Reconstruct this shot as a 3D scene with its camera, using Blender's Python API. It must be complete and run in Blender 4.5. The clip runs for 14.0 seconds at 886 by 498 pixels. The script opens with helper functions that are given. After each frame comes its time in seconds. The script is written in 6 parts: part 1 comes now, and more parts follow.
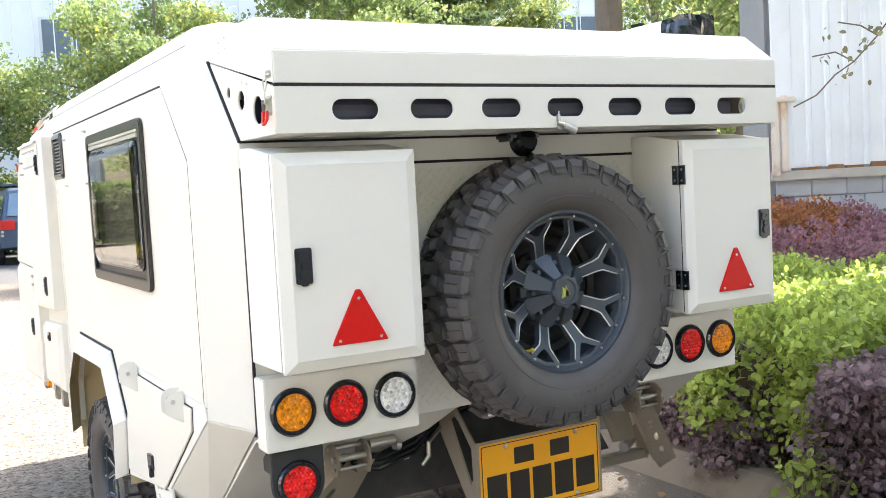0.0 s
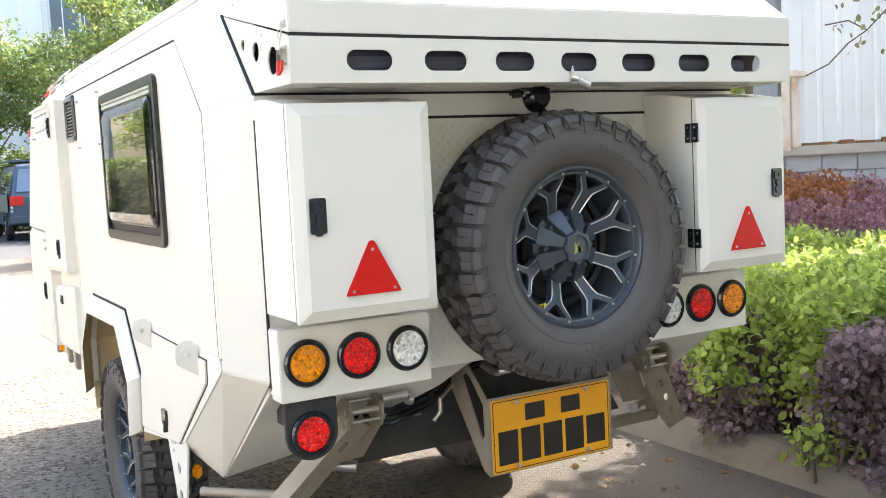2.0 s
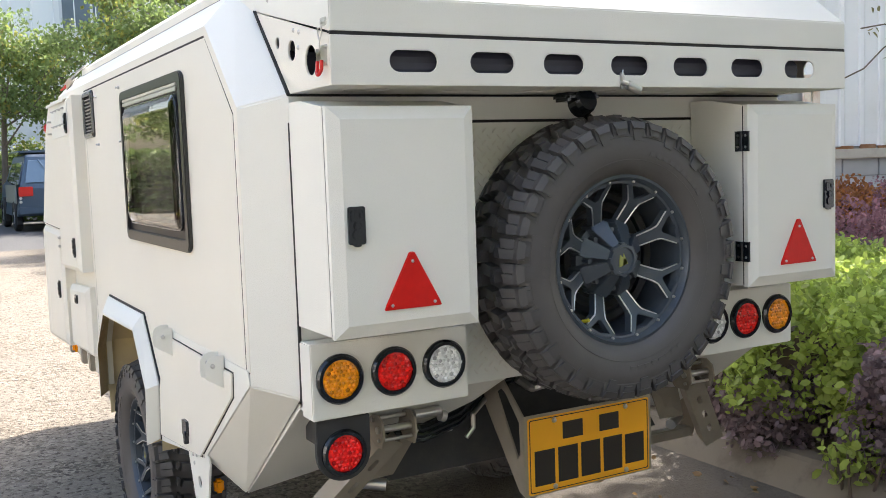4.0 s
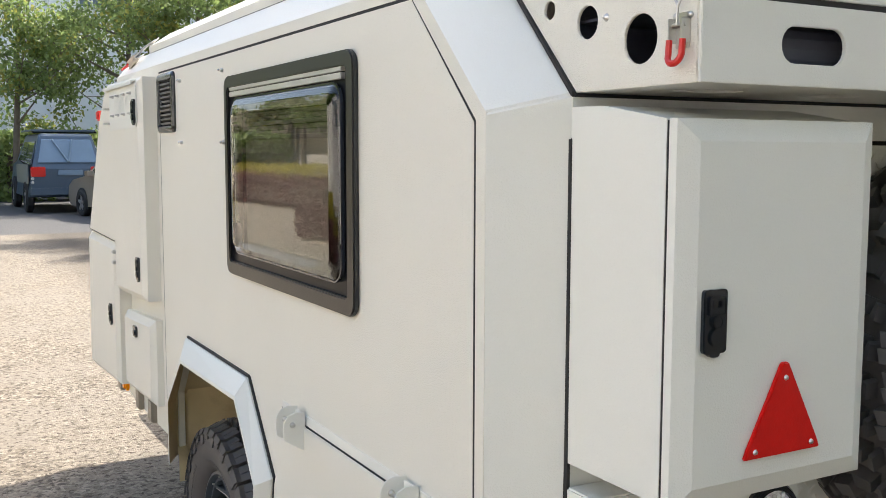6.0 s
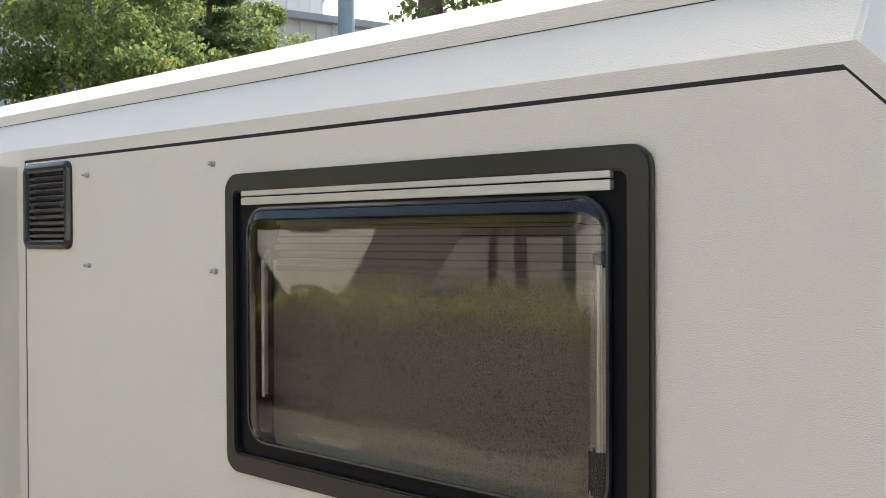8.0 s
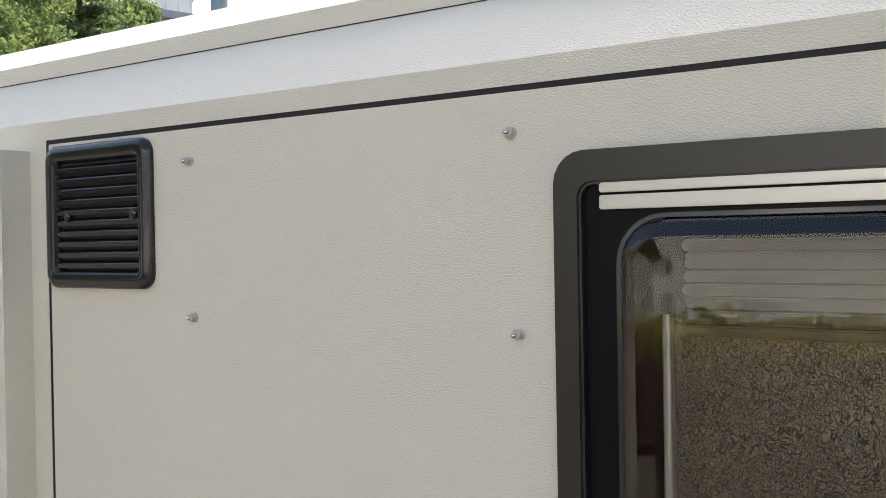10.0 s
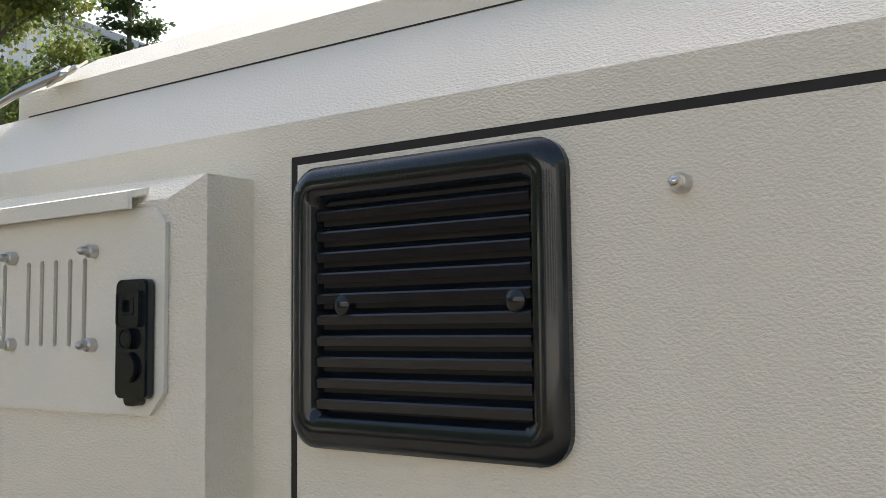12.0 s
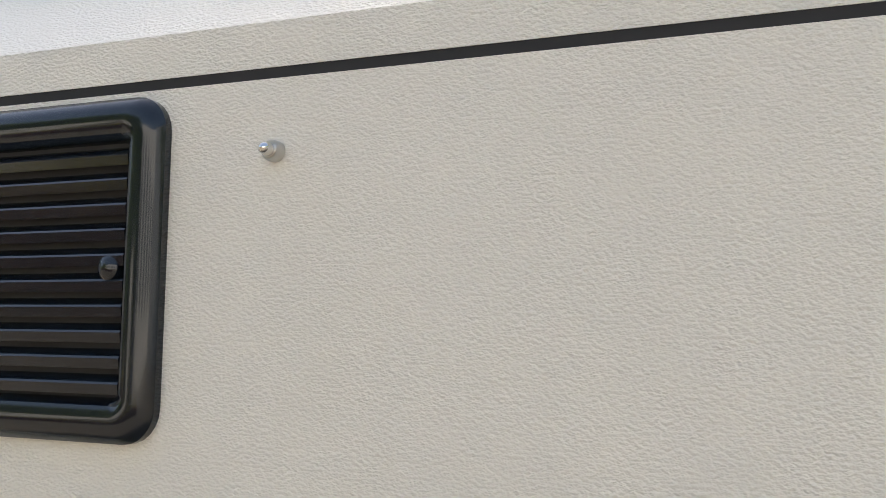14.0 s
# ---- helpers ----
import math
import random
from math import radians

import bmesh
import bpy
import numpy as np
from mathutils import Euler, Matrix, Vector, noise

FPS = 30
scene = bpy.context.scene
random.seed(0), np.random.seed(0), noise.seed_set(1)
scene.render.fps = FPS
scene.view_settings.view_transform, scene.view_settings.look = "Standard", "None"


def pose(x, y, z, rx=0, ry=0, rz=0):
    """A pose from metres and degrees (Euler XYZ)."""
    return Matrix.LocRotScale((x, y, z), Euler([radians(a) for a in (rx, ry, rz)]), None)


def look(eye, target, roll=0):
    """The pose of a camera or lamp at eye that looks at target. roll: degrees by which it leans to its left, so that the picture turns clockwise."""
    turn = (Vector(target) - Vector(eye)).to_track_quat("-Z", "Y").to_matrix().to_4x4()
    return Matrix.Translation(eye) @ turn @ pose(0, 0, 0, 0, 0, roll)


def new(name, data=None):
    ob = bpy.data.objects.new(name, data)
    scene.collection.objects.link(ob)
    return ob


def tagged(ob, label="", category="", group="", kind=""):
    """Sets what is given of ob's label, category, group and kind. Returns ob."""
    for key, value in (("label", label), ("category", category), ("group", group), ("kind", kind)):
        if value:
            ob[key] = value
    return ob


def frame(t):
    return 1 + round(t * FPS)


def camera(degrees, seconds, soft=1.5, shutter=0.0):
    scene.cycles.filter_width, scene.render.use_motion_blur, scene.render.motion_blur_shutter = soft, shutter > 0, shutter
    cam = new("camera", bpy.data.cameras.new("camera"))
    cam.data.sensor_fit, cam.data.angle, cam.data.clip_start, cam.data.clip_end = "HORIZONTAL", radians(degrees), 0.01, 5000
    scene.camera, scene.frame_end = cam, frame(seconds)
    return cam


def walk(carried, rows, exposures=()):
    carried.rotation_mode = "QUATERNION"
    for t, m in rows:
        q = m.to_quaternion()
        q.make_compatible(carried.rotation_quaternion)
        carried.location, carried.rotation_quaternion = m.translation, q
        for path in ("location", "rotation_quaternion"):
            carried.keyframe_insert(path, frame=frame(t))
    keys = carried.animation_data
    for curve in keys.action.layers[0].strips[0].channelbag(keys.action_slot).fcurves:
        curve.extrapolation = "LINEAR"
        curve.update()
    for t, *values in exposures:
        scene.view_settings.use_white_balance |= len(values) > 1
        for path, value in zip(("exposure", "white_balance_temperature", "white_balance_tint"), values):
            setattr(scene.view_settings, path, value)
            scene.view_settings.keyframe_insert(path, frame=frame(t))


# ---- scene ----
cam = camera(48.7, 14.0, soft=0.8)
PATH = [
    (0, (-0.684, -2.67, 1.532), (0.311, -0.94, 1.4), -3.1),
    (0.5, (-0.702, -2.67, 1.512), (0.294, -0.94, 1.376), -2.1),
    (1, (-0.705, -2.662, 1.479), (0.285, -0.93, 1.336), -2.2),
    (1.5, (-0.706, -2.664, 1.473), (0.282, -0.932, 1.314), -2.5),
    (2, (-0.707, -2.673, 1.466), (0.272, -0.937, 1.294), -2.9),
    (2.2, (-0.708, -2.674, 1.465), (0.27, -0.939, 1.292), -2.9),
    (4.3, (-0.723, -2.43, 1.514), (0.246, -0.69, 1.336), -1.8),
    (4.5, (-0.743, -2.326, 1.534), (0.228, -0.587, 1.358), -1.7),
    (5, (-0.738, -2.066, 1.541), (0.224, -0.324, 1.344), -1.8),
    (5.5, (-0.71, -1.769, 1.565), (0.254, -0.03, 1.355), -1.3),
    (6, (-0.754, -1.486, 1.578), (0.207, 0.257, 1.382), 0.1),
    (6.5, (-0.9, -1.231, 1.618), (0.23, 0.414, 1.483), 0.0),
    (7, (-0.964, -0.933, 1.636), (0.24, 0.663, 1.576), 0.0),
    (7.5, (-0.999, -0.646, 1.648), (0.313, 0.863, 1.616), -0.6),
    (7.7, (-1.021, -0.535, 1.655), (0.367, 0.904, 1.627), -0.5),
    (9.8, (-0.823, 0.531, 1.689), (0.83, 1.657, 1.676), -0.7),
    (10, (-0.8, 0.624, 1.693), (0.851, 1.752, 1.677), -1.0),
    (10.5, (-0.683, 0.869, 1.7), (0.899, 2.093, 1.708), -1.8),
    (11, (-0.588, 1.072, 1.708), (0.965, 2.332, 1.736), -2.1),
    (11.5, (-0.525, 1.231, 1.721), (1.035, 2.479, 1.814), -1.2),
    (12, (-0.491, 1.335, 1.720), (1.121, 2.508, 1.877), -0.6),
    (12.5, (-0.479, 1.375, 1.709), (1.186, 2.469, 1.886), -0.3),
    (13, (-0.480, 1.363, 1.706), (1.211, 2.416, 1.877), -0.4),
    (13.5, (-0.472, 1.320, 1.702), (1.296, 2.240, 1.872), -0.2),
    (14, (-0.428, 1.259, 1.697), (1.406, 2.034, 1.886), 0.9),
]
walk(cam, [(t, look(eye, target, roll)) for t, eye, target, roll in PATH], exposures=[(0.0, 2.26, 6500, 13), (2.2, 2.26, 6500, 13), (4.5, 1.56, 6550, 12), (5.0, 1.49, 6600, 11), (6.0, 1.41, 6650, 11), (6.5, 1.17, 6700, 10), (7.0, 1.02, 6700, 10), (7.5, 0.94, 6660, 10), (10.0, 0.87, 6660, 10), (11.0, 0.54, 6720, 11), (12.0, 0.52, 6720, 10), (12.5, 0.71, 6690, 10), (13.0, 1.12, 6660, 10), (13.5, 0.82, 6690, 10), (14.0, 0.99, 6720, 11)])


# ---------------------------------------------------------------- light
world = bpy.data.worlds.new("sky")
scene.world = world
world.use_nodes = True
wn = world.node_tree
sky = wn.nodes.new("ShaderNodeTexSky")
sky.sky_type, sky.sun_disc = "NISHITA", False
SUN_EL, SUN_AZ = radians(50), radians(67)      # azimuth clockwise from +y
sky.sun_elevation, sky.sun_rotation = SUN_EL, SUN_AZ
sky.air_density, sky.dust_density, sky.ozone_density = 1.3, 4.0, 0.8
wn.links.new(sky.outputs[0], wn.nodes["Background"].inputs[0])
wn.nodes["Background"].inputs[1].default_value = 0.15
sun_dir = Vector((math.sin(SUN_AZ) * math.cos(SUN_EL), math.cos(SUN_AZ) * math.cos(SUN_EL), math.sin(SUN_EL)))
sun = new("sun", bpy.data.lights.new("sun", "SUN"))
sun.data.energy, sun.data.angle, sun.data.color = 4.0, radians(0.6), (1.0, 0.95, 0.86)
sun.matrix_world = look(sun_dir * 50, (0, 0, 0))


# ---------------------------------------------------------------- materials
def mat(name, color, rough=0.5, metal=0.0, var=0.06, scale=4.0, bump=0.0, bump_scale=200.0, spec=0.5, trans=0.0, dirt=None, dirt_scale=1.2, dirt_amount=0.0, island=0.0, obj_random=0.0, bump_depth=0.002, bump_grain=(1, 1, 1), bump_detail=3, coat=0.0):
    """A principled material with colour variation at two scales and fine relief."""
    m = bpy.data.materials.new(name)
    m.use_nodes = True
    nt = m.node_tree
    b = nt.nodes["Principled BSDF"]
    b.inputs["Roughness"].default_value, b.inputs["Metallic"].default_value = rough, metal
    b.inputs["Specular IOR Level"].default_value = spec
    b.inputs["Transmission Weight"].default_value = trans
    b.inputs["Coat Weight"].default_value, b.inputs["Coat Roughness"].default_value = coat, 0.06
    co = nt.nodes.new("ShaderNodeTexCoord")
    n1 = nt.nodes.new("ShaderNodeTexNoise")
    n1.inputs["Scale"].default_value, n1.inputs["Detail"].default_value = scale, 6
    nt.links.new(co.outputs["Object"], n1.inputs["Vector"])
    ramp = nt.nodes.new("ShaderNodeMix")
    ramp.data_type = "RGBA"
    c = Vector(color)
    ramp.inputs["A"].default_value = (*(c * (1 - var)), 1)
    ramp.inputs["B"].default_value = (*[min(1, v) for v in c * (1 + var)], 1)
    nt.links.new(n1.outputs["Fac"], ramp.inputs["Factor"])
    out = ramp.outputs["Result"]
    if dirt_amount:
        n2 = nt.nodes.new("ShaderNodeTexNoise")
        n2.inputs["Scale"].default_value, n2.inputs["Detail"].default_value, n2.inputs["Roughness"].default_value = dirt_scale, 8, 0.65
        nt.links.new(co.outputs["Object"], n2.inputs["Vector"])
        mr = nt.nodes.new("ShaderNodeMapRange")
        mr.inputs["From Min"].default_value, mr.inputs["From Max"].default_value = 0.5, 0.75
        mr.inputs["To Max"].default_value = dirt_amount
        nt.links.new(n2.outputs["Fac"], mr.inputs["Value"])
        mx = nt.nodes.new("ShaderNodeMix")
        mx.data_type = "RGBA"
        nt.links.new(mr.outputs["Result"], mx.inputs["Factor"])
        nt.links.new(out, mx.inputs["A"])
        mx.inputs["B"].default_value = (*(dirt or (0.2, 0.17, 0.12)), 1)
        out = mx.outputs["Result"]
    if island or obj_random:
        src = nt.nodes.new("ShaderNodeNewGeometry" if island else "ShaderNodeObjectInfo")
        hsv = nt.nodes.new("ShaderNodeHueSaturation")
        amount = island or obj_random
        mr = nt.nodes.new("ShaderNodeMapRange")
        mr.inputs["To Min"].default_value, mr.inputs["To Max"].default_value = 1 - amount, 1 + amount
        nt.links.new(src.outputs["Random Per Island" if island else "Random"], mr.inputs["Value"])
        nt.links.new(mr.outputs["Result"], hsv.inputs["Value"])
        nt.links.new(out, hsv.inputs["Color"])
        out = hsv.outputs["Color"]
    nt.links.new(out, b.inputs["Base Color"])
    if bump:
        n3 = nt.nodes.new("ShaderNodeTexNoise")
        n3.inputs["Scale"].default_value, n3.inputs["Detail"].default_value = bump_scale, bump_detail
        mp = nt.nodes.new("ShaderNodeMapping")
        mp.inputs["Scale"].default_value = bump_grain
        nt.links.new(co.outputs["Object"], mp.inputs["Vector"])
        nt.links.new(mp.outputs["Vector"], n3.inputs["Vector"])
        bp = nt.nodes.new("ShaderNodeBump")
        bp.inputs["Strength"].default_value, bp.inputs["Distance"].default_value = bump, bump_depth
        nt.links.new(n3.outputs["Fac"], bp.inputs["Height"])
        nt.links.new(bp.outputs["Normal"], b.inputs["Normal"])
    return m


PAINT = mat("cream_textured_paint", (0.80, 0.772, 0.685), rough=0.42, var=0.02, scale=3, bump=0.68, bump_scale=540, bump_grain=(0.8, 0.70, 1.2), bump_depth=0.0022, bump_detail=1.0, dirt=(0.62, 0.57, 0.47), dirt_scale=2.2, dirt_amount=0.12)
PAINT_SMOOTH = mat("cream_smooth_paint", (0.775, 0.772, 0.715), rough=0.42, var=0.02, scale=3, bump=0.5, bump_scale=420, bump_depth=0.0012, bump_detail=1.0, dirt=(0.62, 0.58, 0.5), dirt_scale=3, dirt_amount=0.1)
GROOVE = mat("black_sealant", (0.018, 0.017, 0.017), rough=0.7, var=0.2, scale=30)
PLASTIC = mat("black_plastic", (0.009, 0.013, 0.018), rough=0.17, spec=0.4, coat=0.4, var=0.15, scale=20, bump=0.02, bump_scale=400)
WINFRAME = mat("charcoal_window_frame", (0.012, 0.0117, 0.0118), rough=0.33, spec=0.8, var=0.08, scale=12, bump=0.08, bump_scale=500)
RUBBER = mat("tyre_rubber", (0.084, 0.079, 0.078), rough=0.58, var=0.2, scale=9, bump=0.12, bump_scale=160, dirt=(0.11, 0.10, 0.092), dirt_scale=5, dirt_amount=0.5)
TREAD = mat("tread_rubber", (0.078, 0.075, 0.076), rough=0.52, var=0.2, scale=9, bump=0.1, bump_scale=160, dirt=(0.125, 0.115, 0.105), dirt_scale=6, dirt_amount=0.45)
RIM = mat("satin_black_alloy", (0.066, 0.083, 0.104), rough=0.36, metal=0.25, var=0.15, scale=14, dirt=(0.16, 0.15, 0.13), dirt_scale=20, dirt_amount=0.25)
MILLED = mat("milled_aluminium", (0.68, 0.69, 0.70), rough=0.3, metal=0.9, var=0.05, scale=40)
STEEL = mat("stainless_steel", (0.58, 0.57, 0.55), rough=0.28, metal=1.0, var=0.08, scale=30)
CHROME = mat("polished_steel", (0.72, 0.70, 0.68), rough=0.12, metal=1.0, var=0.03, scale=30)
ALU = mat("brushed_aluminium", (0.72, 0.71, 0.69), rough=0.4, metal=0.75, var=0.06, scale=20)
REDPLASTIC = mat("red_plastic", (0.62, 0.02, 0.015), rough=0.3, var=0.08, scale=30)
REFLECT = mat("red_reflector", (0.62, 0.008, 0.006), rough=0.3, spec=0.3, var=0.12, scale=60, bump=0.15, bump_scale=350)
UNDER = mat("dark_underbody", (0.035, 0.036, 0.038), rough=0.75, var=0.3, scale=9, dirt=(0.10, 0.09, 0.075), dirt_scale=6, dirt_amount=0.5)
KHAKI = mat("khaki_galvanised_liner", (0.60, 0.49, 0.29), rough=0.6, var=0.2, scale=8, dirt=(0.2, 0.14, 0.07), dirt_scale=7, dirt_amount=0.5)
RAW = mat("dusty_bracket_metal", (0.31, 0.275, 0.225), rough=0.5, metal=0.3, var=0.12, scale=15, dirt=(0.25, 0.2, 0.14), dirt_scale=12, dirt_amount=0.4)
CHECKER = mat("checker_plate_paint", (0.76, 0.74, 0.68), rough=0.5, var=0.04, scale=6)
PLATE_Y = mat("yellow_plate", (0.85, 0.40, 0.012), rough=0.45, var=0.05, scale=14)
PLATE_B = mat("black_plate_ink", (0.02, 0.016, 0.013), rough=0.5, var=0.1, scale=14)


# ---------------------------------------------------------------- mesh helpers
def thing(name, label, category, group="", kind="", at=(0, 0, 0)):
    ob = tagged(new(name), label, category, group, kind)
    ob.location = at
    return ob


def part(name, bm, material, parent=None, label="", smooth=False, kind=""):
    me = bpy.data.meshes.new(name)
    bmesh.ops.recalc_face_normals(bm, faces=bm.faces)
    bm.to_mesh(me)
    bm.free()
    for m in material if isinstance(material, (list, tuple)) else [material]:
        me.materials.append(m)
    if smooth:
        for p in me.polygons:
            p.use_smooth = True
        me.set_sharp_from_angle(angle=radians(35))
    ob = new(name, me)
    ob.parent = parent
    return tagged(ob, label, kind=kind)


AX = {"x": lambda u, v, w: (w, u, v), "y": lambda u, v, w: (u, w, v), "z": lambda u, v, w: (u, v, w)}


def plate(bm, outer, a, b, axis="x", holes=(), bev=0.0):
    """A slab: the polygon outer, less the holes, between the planes a and b across the axis."""
    f = AX[axis]
    edges = []
    for loop in (outer, *holes):
        vs = [bm.verts.new(f(u, v, a)) for u, v in loop]
        edges += [bm.edges.new((vs[i], vs[(i + 1) % len(vs)])) for i in range(len(vs))]
    got = bmesh.ops.triangle_fill(bm, edges=edges, use_beauty=True, use_dissolve=False)
    faces = [g for g in got["geom"] if isinstance(g, bmesh.types.BMFace)]
    ext = bmesh.ops.extrude_face_region(bm, geom=faces)
    d = Vector(f(0, 0, b)) - Vector(f(0, 0, a))
    bmesh.ops.translate(bm, vec=d, verts=[g for g in ext["geom"] if isinstance(g, bmesh.types.BMVert)])
    if bev:
        bmesh.ops.dissolve_limit(bm, angle_limit=radians(1), verts=bm.verts, edges=bm.edges)
        bmesh.ops.bevel(bm, geom=[e for e in bm.edges if e.is_manifold and e.calc_face_angle(0) > 0.4], offset=bev, segments=2, affect="EDGES")
    return bm


def block(bm, lo, hi, bev=0.0, m=None):
    """A box from lo to hi, with rounded edges."""
    t = bmesh.new()
    bmesh.ops.create_cube(t, size=1)
    lo, hi = Vector(lo), Vector(hi)
    for v in t.verts:
        v.co = (lo + hi) / 2 + Vector([c * s for c, s in zip(v.co, hi - lo)])
    if bev:
        bmesh.ops.bevel(t, geom=t.edges[:], offset=bev, segments=2, affect="EDGES")
    return merge(bm, t, m)


def merge(bm, t, m=None):
    if m is not None:
        bmesh.ops.transform(t, matrix=m, verts=t.verts)
    me = bpy.data.meshes.new("t")
    t.to_mesh(me)
    t.free()
    bm.from_mesh(me)
    bpy.data.meshes.remove(me)
    return bm


def rod(bm, p, q, r, r2=None, n=12):
    """A round bar from p to q."""
    p, q = Vector(p), Vector(q)
    t = bmesh.new()
    bmesh.ops.create_cone(t, cap_ends=True, segments=n, radius1=r, radius2=r if r2 is None else r2, depth=(q - p).length)
    m = Matrix.Translation((p + q) / 2) @ (q - p).to_track_quat("Z", "Y").to_matrix().to_4x4()
    return merge(bm, t, m)


def lathe(bm, profile, n=48, m=None, closed=False):
    """The profile of (radius, height) turned round z."""
    t = bmesh.new()
    rings = []
    for r, h in profile:
        rings.append([t.verts.new((r * math.cos(a), r * math.sin(a), h)) for a in [2 * math.pi * i / n for i in range(n)]])
    pairs = list(zip(rings, rings[1:])) + ([(rings[-1], rings[0])] if closed else [])
    for a, b in pairs:
        for i in range(n):
            t.faces.new((a[i], a[(i + 1) % n], b[(i + 1) % n], b[i]))
    return merge(bm, t, m)


def loft(bm, loops, cap=True):
    """Skin between loops of points with the same count."""
    rows = [[bm.verts.new(p) for p in loop] for loop in loops]
    n = len(rows[0])
    for a, b in zip(rows, rows[1:]):
        for i in range(n):
            bm.faces.new((a[i], a[(i + 1) % n], b[(i + 1) % n], b[i]))
    if cap:
        bm.faces.new(rows[0][::-1])
        bm.faces.new(rows[-1])
    return bm


def rrect(u0, v0, u1, v1, r, n=5):
    """A rectangle with rounded corners, as a list of points."""
    pts = []
    for cu, cv, a0 in ((u1 - r, v1 - r, 0), (u0 + r, v1 - r, 90), (u0 + r, v0 + r, 180), (u1 - r, v0 + r, 270)):
        for i in range(n + 1):
            a = radians(a0 + 90 * i / n)
            pts.append((cu + r * math.cos(a), cv + r * math.sin(a)))
    return pts


def disc(cu, cv, r, n=28):
    return [(cu + r * math.cos(2 * math.pi * i / n), cv + r * math.sin(2 * math.pi * i / n)) for i in range(n)]


def tube(bm, pts, r, n=8):
    """A bent round bar through the points, one skin."""
    pts = [Vector(p) for p in pts]
    t = bmesh.new()
    rings = []
    side = None
    for i, p in enumerate(pts):
        d = ((pts[i] - pts[i - 1]).normalized() if i else Vector()) + ((pts[i + 1] - pts[i]).normalized() if i + 1 < len(pts) else Vector())
        d.normalize()
        if side is None:
            side = d.orthogonal().normalized()
        side = (side - d * side.dot(d)).normalized()
        up = d.cross(side)
        rings.append([t.verts.new(p + (side * math.cos(a) + up * math.sin(a)) * r) for a in [2 * math.pi * k / n for k in range(n)]])
    for a, c in zip(rings, rings[1:]):
        for k in range(n):
            t.faces.new((a[k], a[(k + 1) % n], c[(k + 1) % n], c[k]))
    t.faces.new(rings[0][::-1])
    t.faces.new(rings[-1])
    return merge(bm, t)


# ---------------------------------------------------------------- ground
def ground_material():
    m = bpy.data.materials.new("yard_ground")
    m.use_nodes = True
    nt = m.node_tree
    b = nt.nodes["Principled BSDF"]
    b.inputs["Roughness"].default_value = 0.9
    co = nt.nodes.new("ShaderNodeTexCoord")

    def noise_node(scale, detail=6, rough=0.6):
        n = nt.nodes.new("ShaderNodeTexNoise")
        n.inputs["Scale"].default_value, n.inputs["Detail"].default_value, n.inputs["Roughness"].default_value = scale, detail, rough
        nt.links.new(co.outputs["Object"], n.inputs["Vector"])
        return n

    def mix(a, bb, fac):
        x = nt.nodes.new("ShaderNodeMix")
        x.data_type = "RGBA"
        for sock, v in (("A", a), ("B", bb)):
            if isinstance(v, tuple):
                x.inputs[sock].default_value = (*v, 1)
            else:
                nt.links.new(v, x.inputs[sock])
        nt.links.new(fac, x.inputs["Factor"])
        return x.outputs["Result"]

    def ramp(src, lo, hi):
        r = nt.nodes.new("ShaderNodeMapRange")
        r.inputs["From Min"].default_value, r.inputs["From Max"].default_value = lo, hi
        nt.links.new(src, r.inputs["Value"])
        return r.outputs["Result"]

    grit, patch, crack, pits = noise_node(60, 5, 0.7), noise_node(0.8, 8, 0.65), noise_node(5, 8, 0.75), noise_node(27, 4, 0.62)
    stones = nt.nodes.new("ShaderNodeTexVoronoi")
    stones.inputs["Scale"].default_value = 52
    wob = noise_node(18, 3)
    warp = nt.nodes.new("ShaderNodeMix")
    warp.data_type, warp.blend_type = "RGBA", "LINEAR_LIGHT"
    warp.inputs["Factor"].default_value = 0.035
    nt.links.new(co.outputs["Object"], warp.inputs["A"])
    nt.links.new(wob.outputs["Color"], warp.inputs["B"])
    nt.links.new(warp.outputs["Result"], stones.inputs["Vector"])
    tone = nt.nodes.new("ShaderNodeSeparateColor")
    nt.links.new(stones.outputs["Color"], tone.inputs[0])
    base = mix((0.07, 0.056, 0.039), (0.35, 0.30, 0.232), grit.outputs["Fac"])
    worn = mix(base, (0.46, 0.405, 0.325), ramp(tone.outputs[0], 0.35, 1.25))
    worn = mix(worn, (0.085, 0.07, 0.052), ramp(tone.outputs[1], 0.66, 0.95))
    worn = mix(worn, (0.25, 0.222, 0.18), ramp(patch.outputs["Fac"], 0.42, 0.62))
    worn = mix(worn, (0.10, 0.08, 0.057), ramp(crack.outputs["Fac"], 0.56, 0.66))
    worn = mix(worn, (0.075, 0.058, 0.042), ramp(pits.outputs["Fac"], 0.54, 0.62))
    sep = nt.nodes.new("ShaderNodeSeparateXYZ")
    nt.links.new(co.outputs["Object"], sep.inputs[0])
    asphalt = mix((0.06, 0.06, 0.062), (0.12, 0.12, 0.12), grit.outputs["Fac"])
    edge = mix((0.055, 0.047, 0.037), (0.135, 0.115, 0.09), grit.outputs["Fac"])   # shade right of the trailer, painted into the ground towards the kerb
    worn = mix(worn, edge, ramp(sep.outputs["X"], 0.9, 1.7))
    lane = nt.nodes.new("ShaderNodeMath")
    lane.operation = "MULTIPLY"
    nt.links.new(ramp(sep.outputs["Y"], 18.6, 19.0), lane.inputs[0])
    nt.links.new(ramp(sep.outputs["X"], -5.2, -4.8), lane.inputs[1])
    out = mix(worn, asphalt, lane.outputs[0])
    nt.links.new(out, b.inputs["Base Color"])
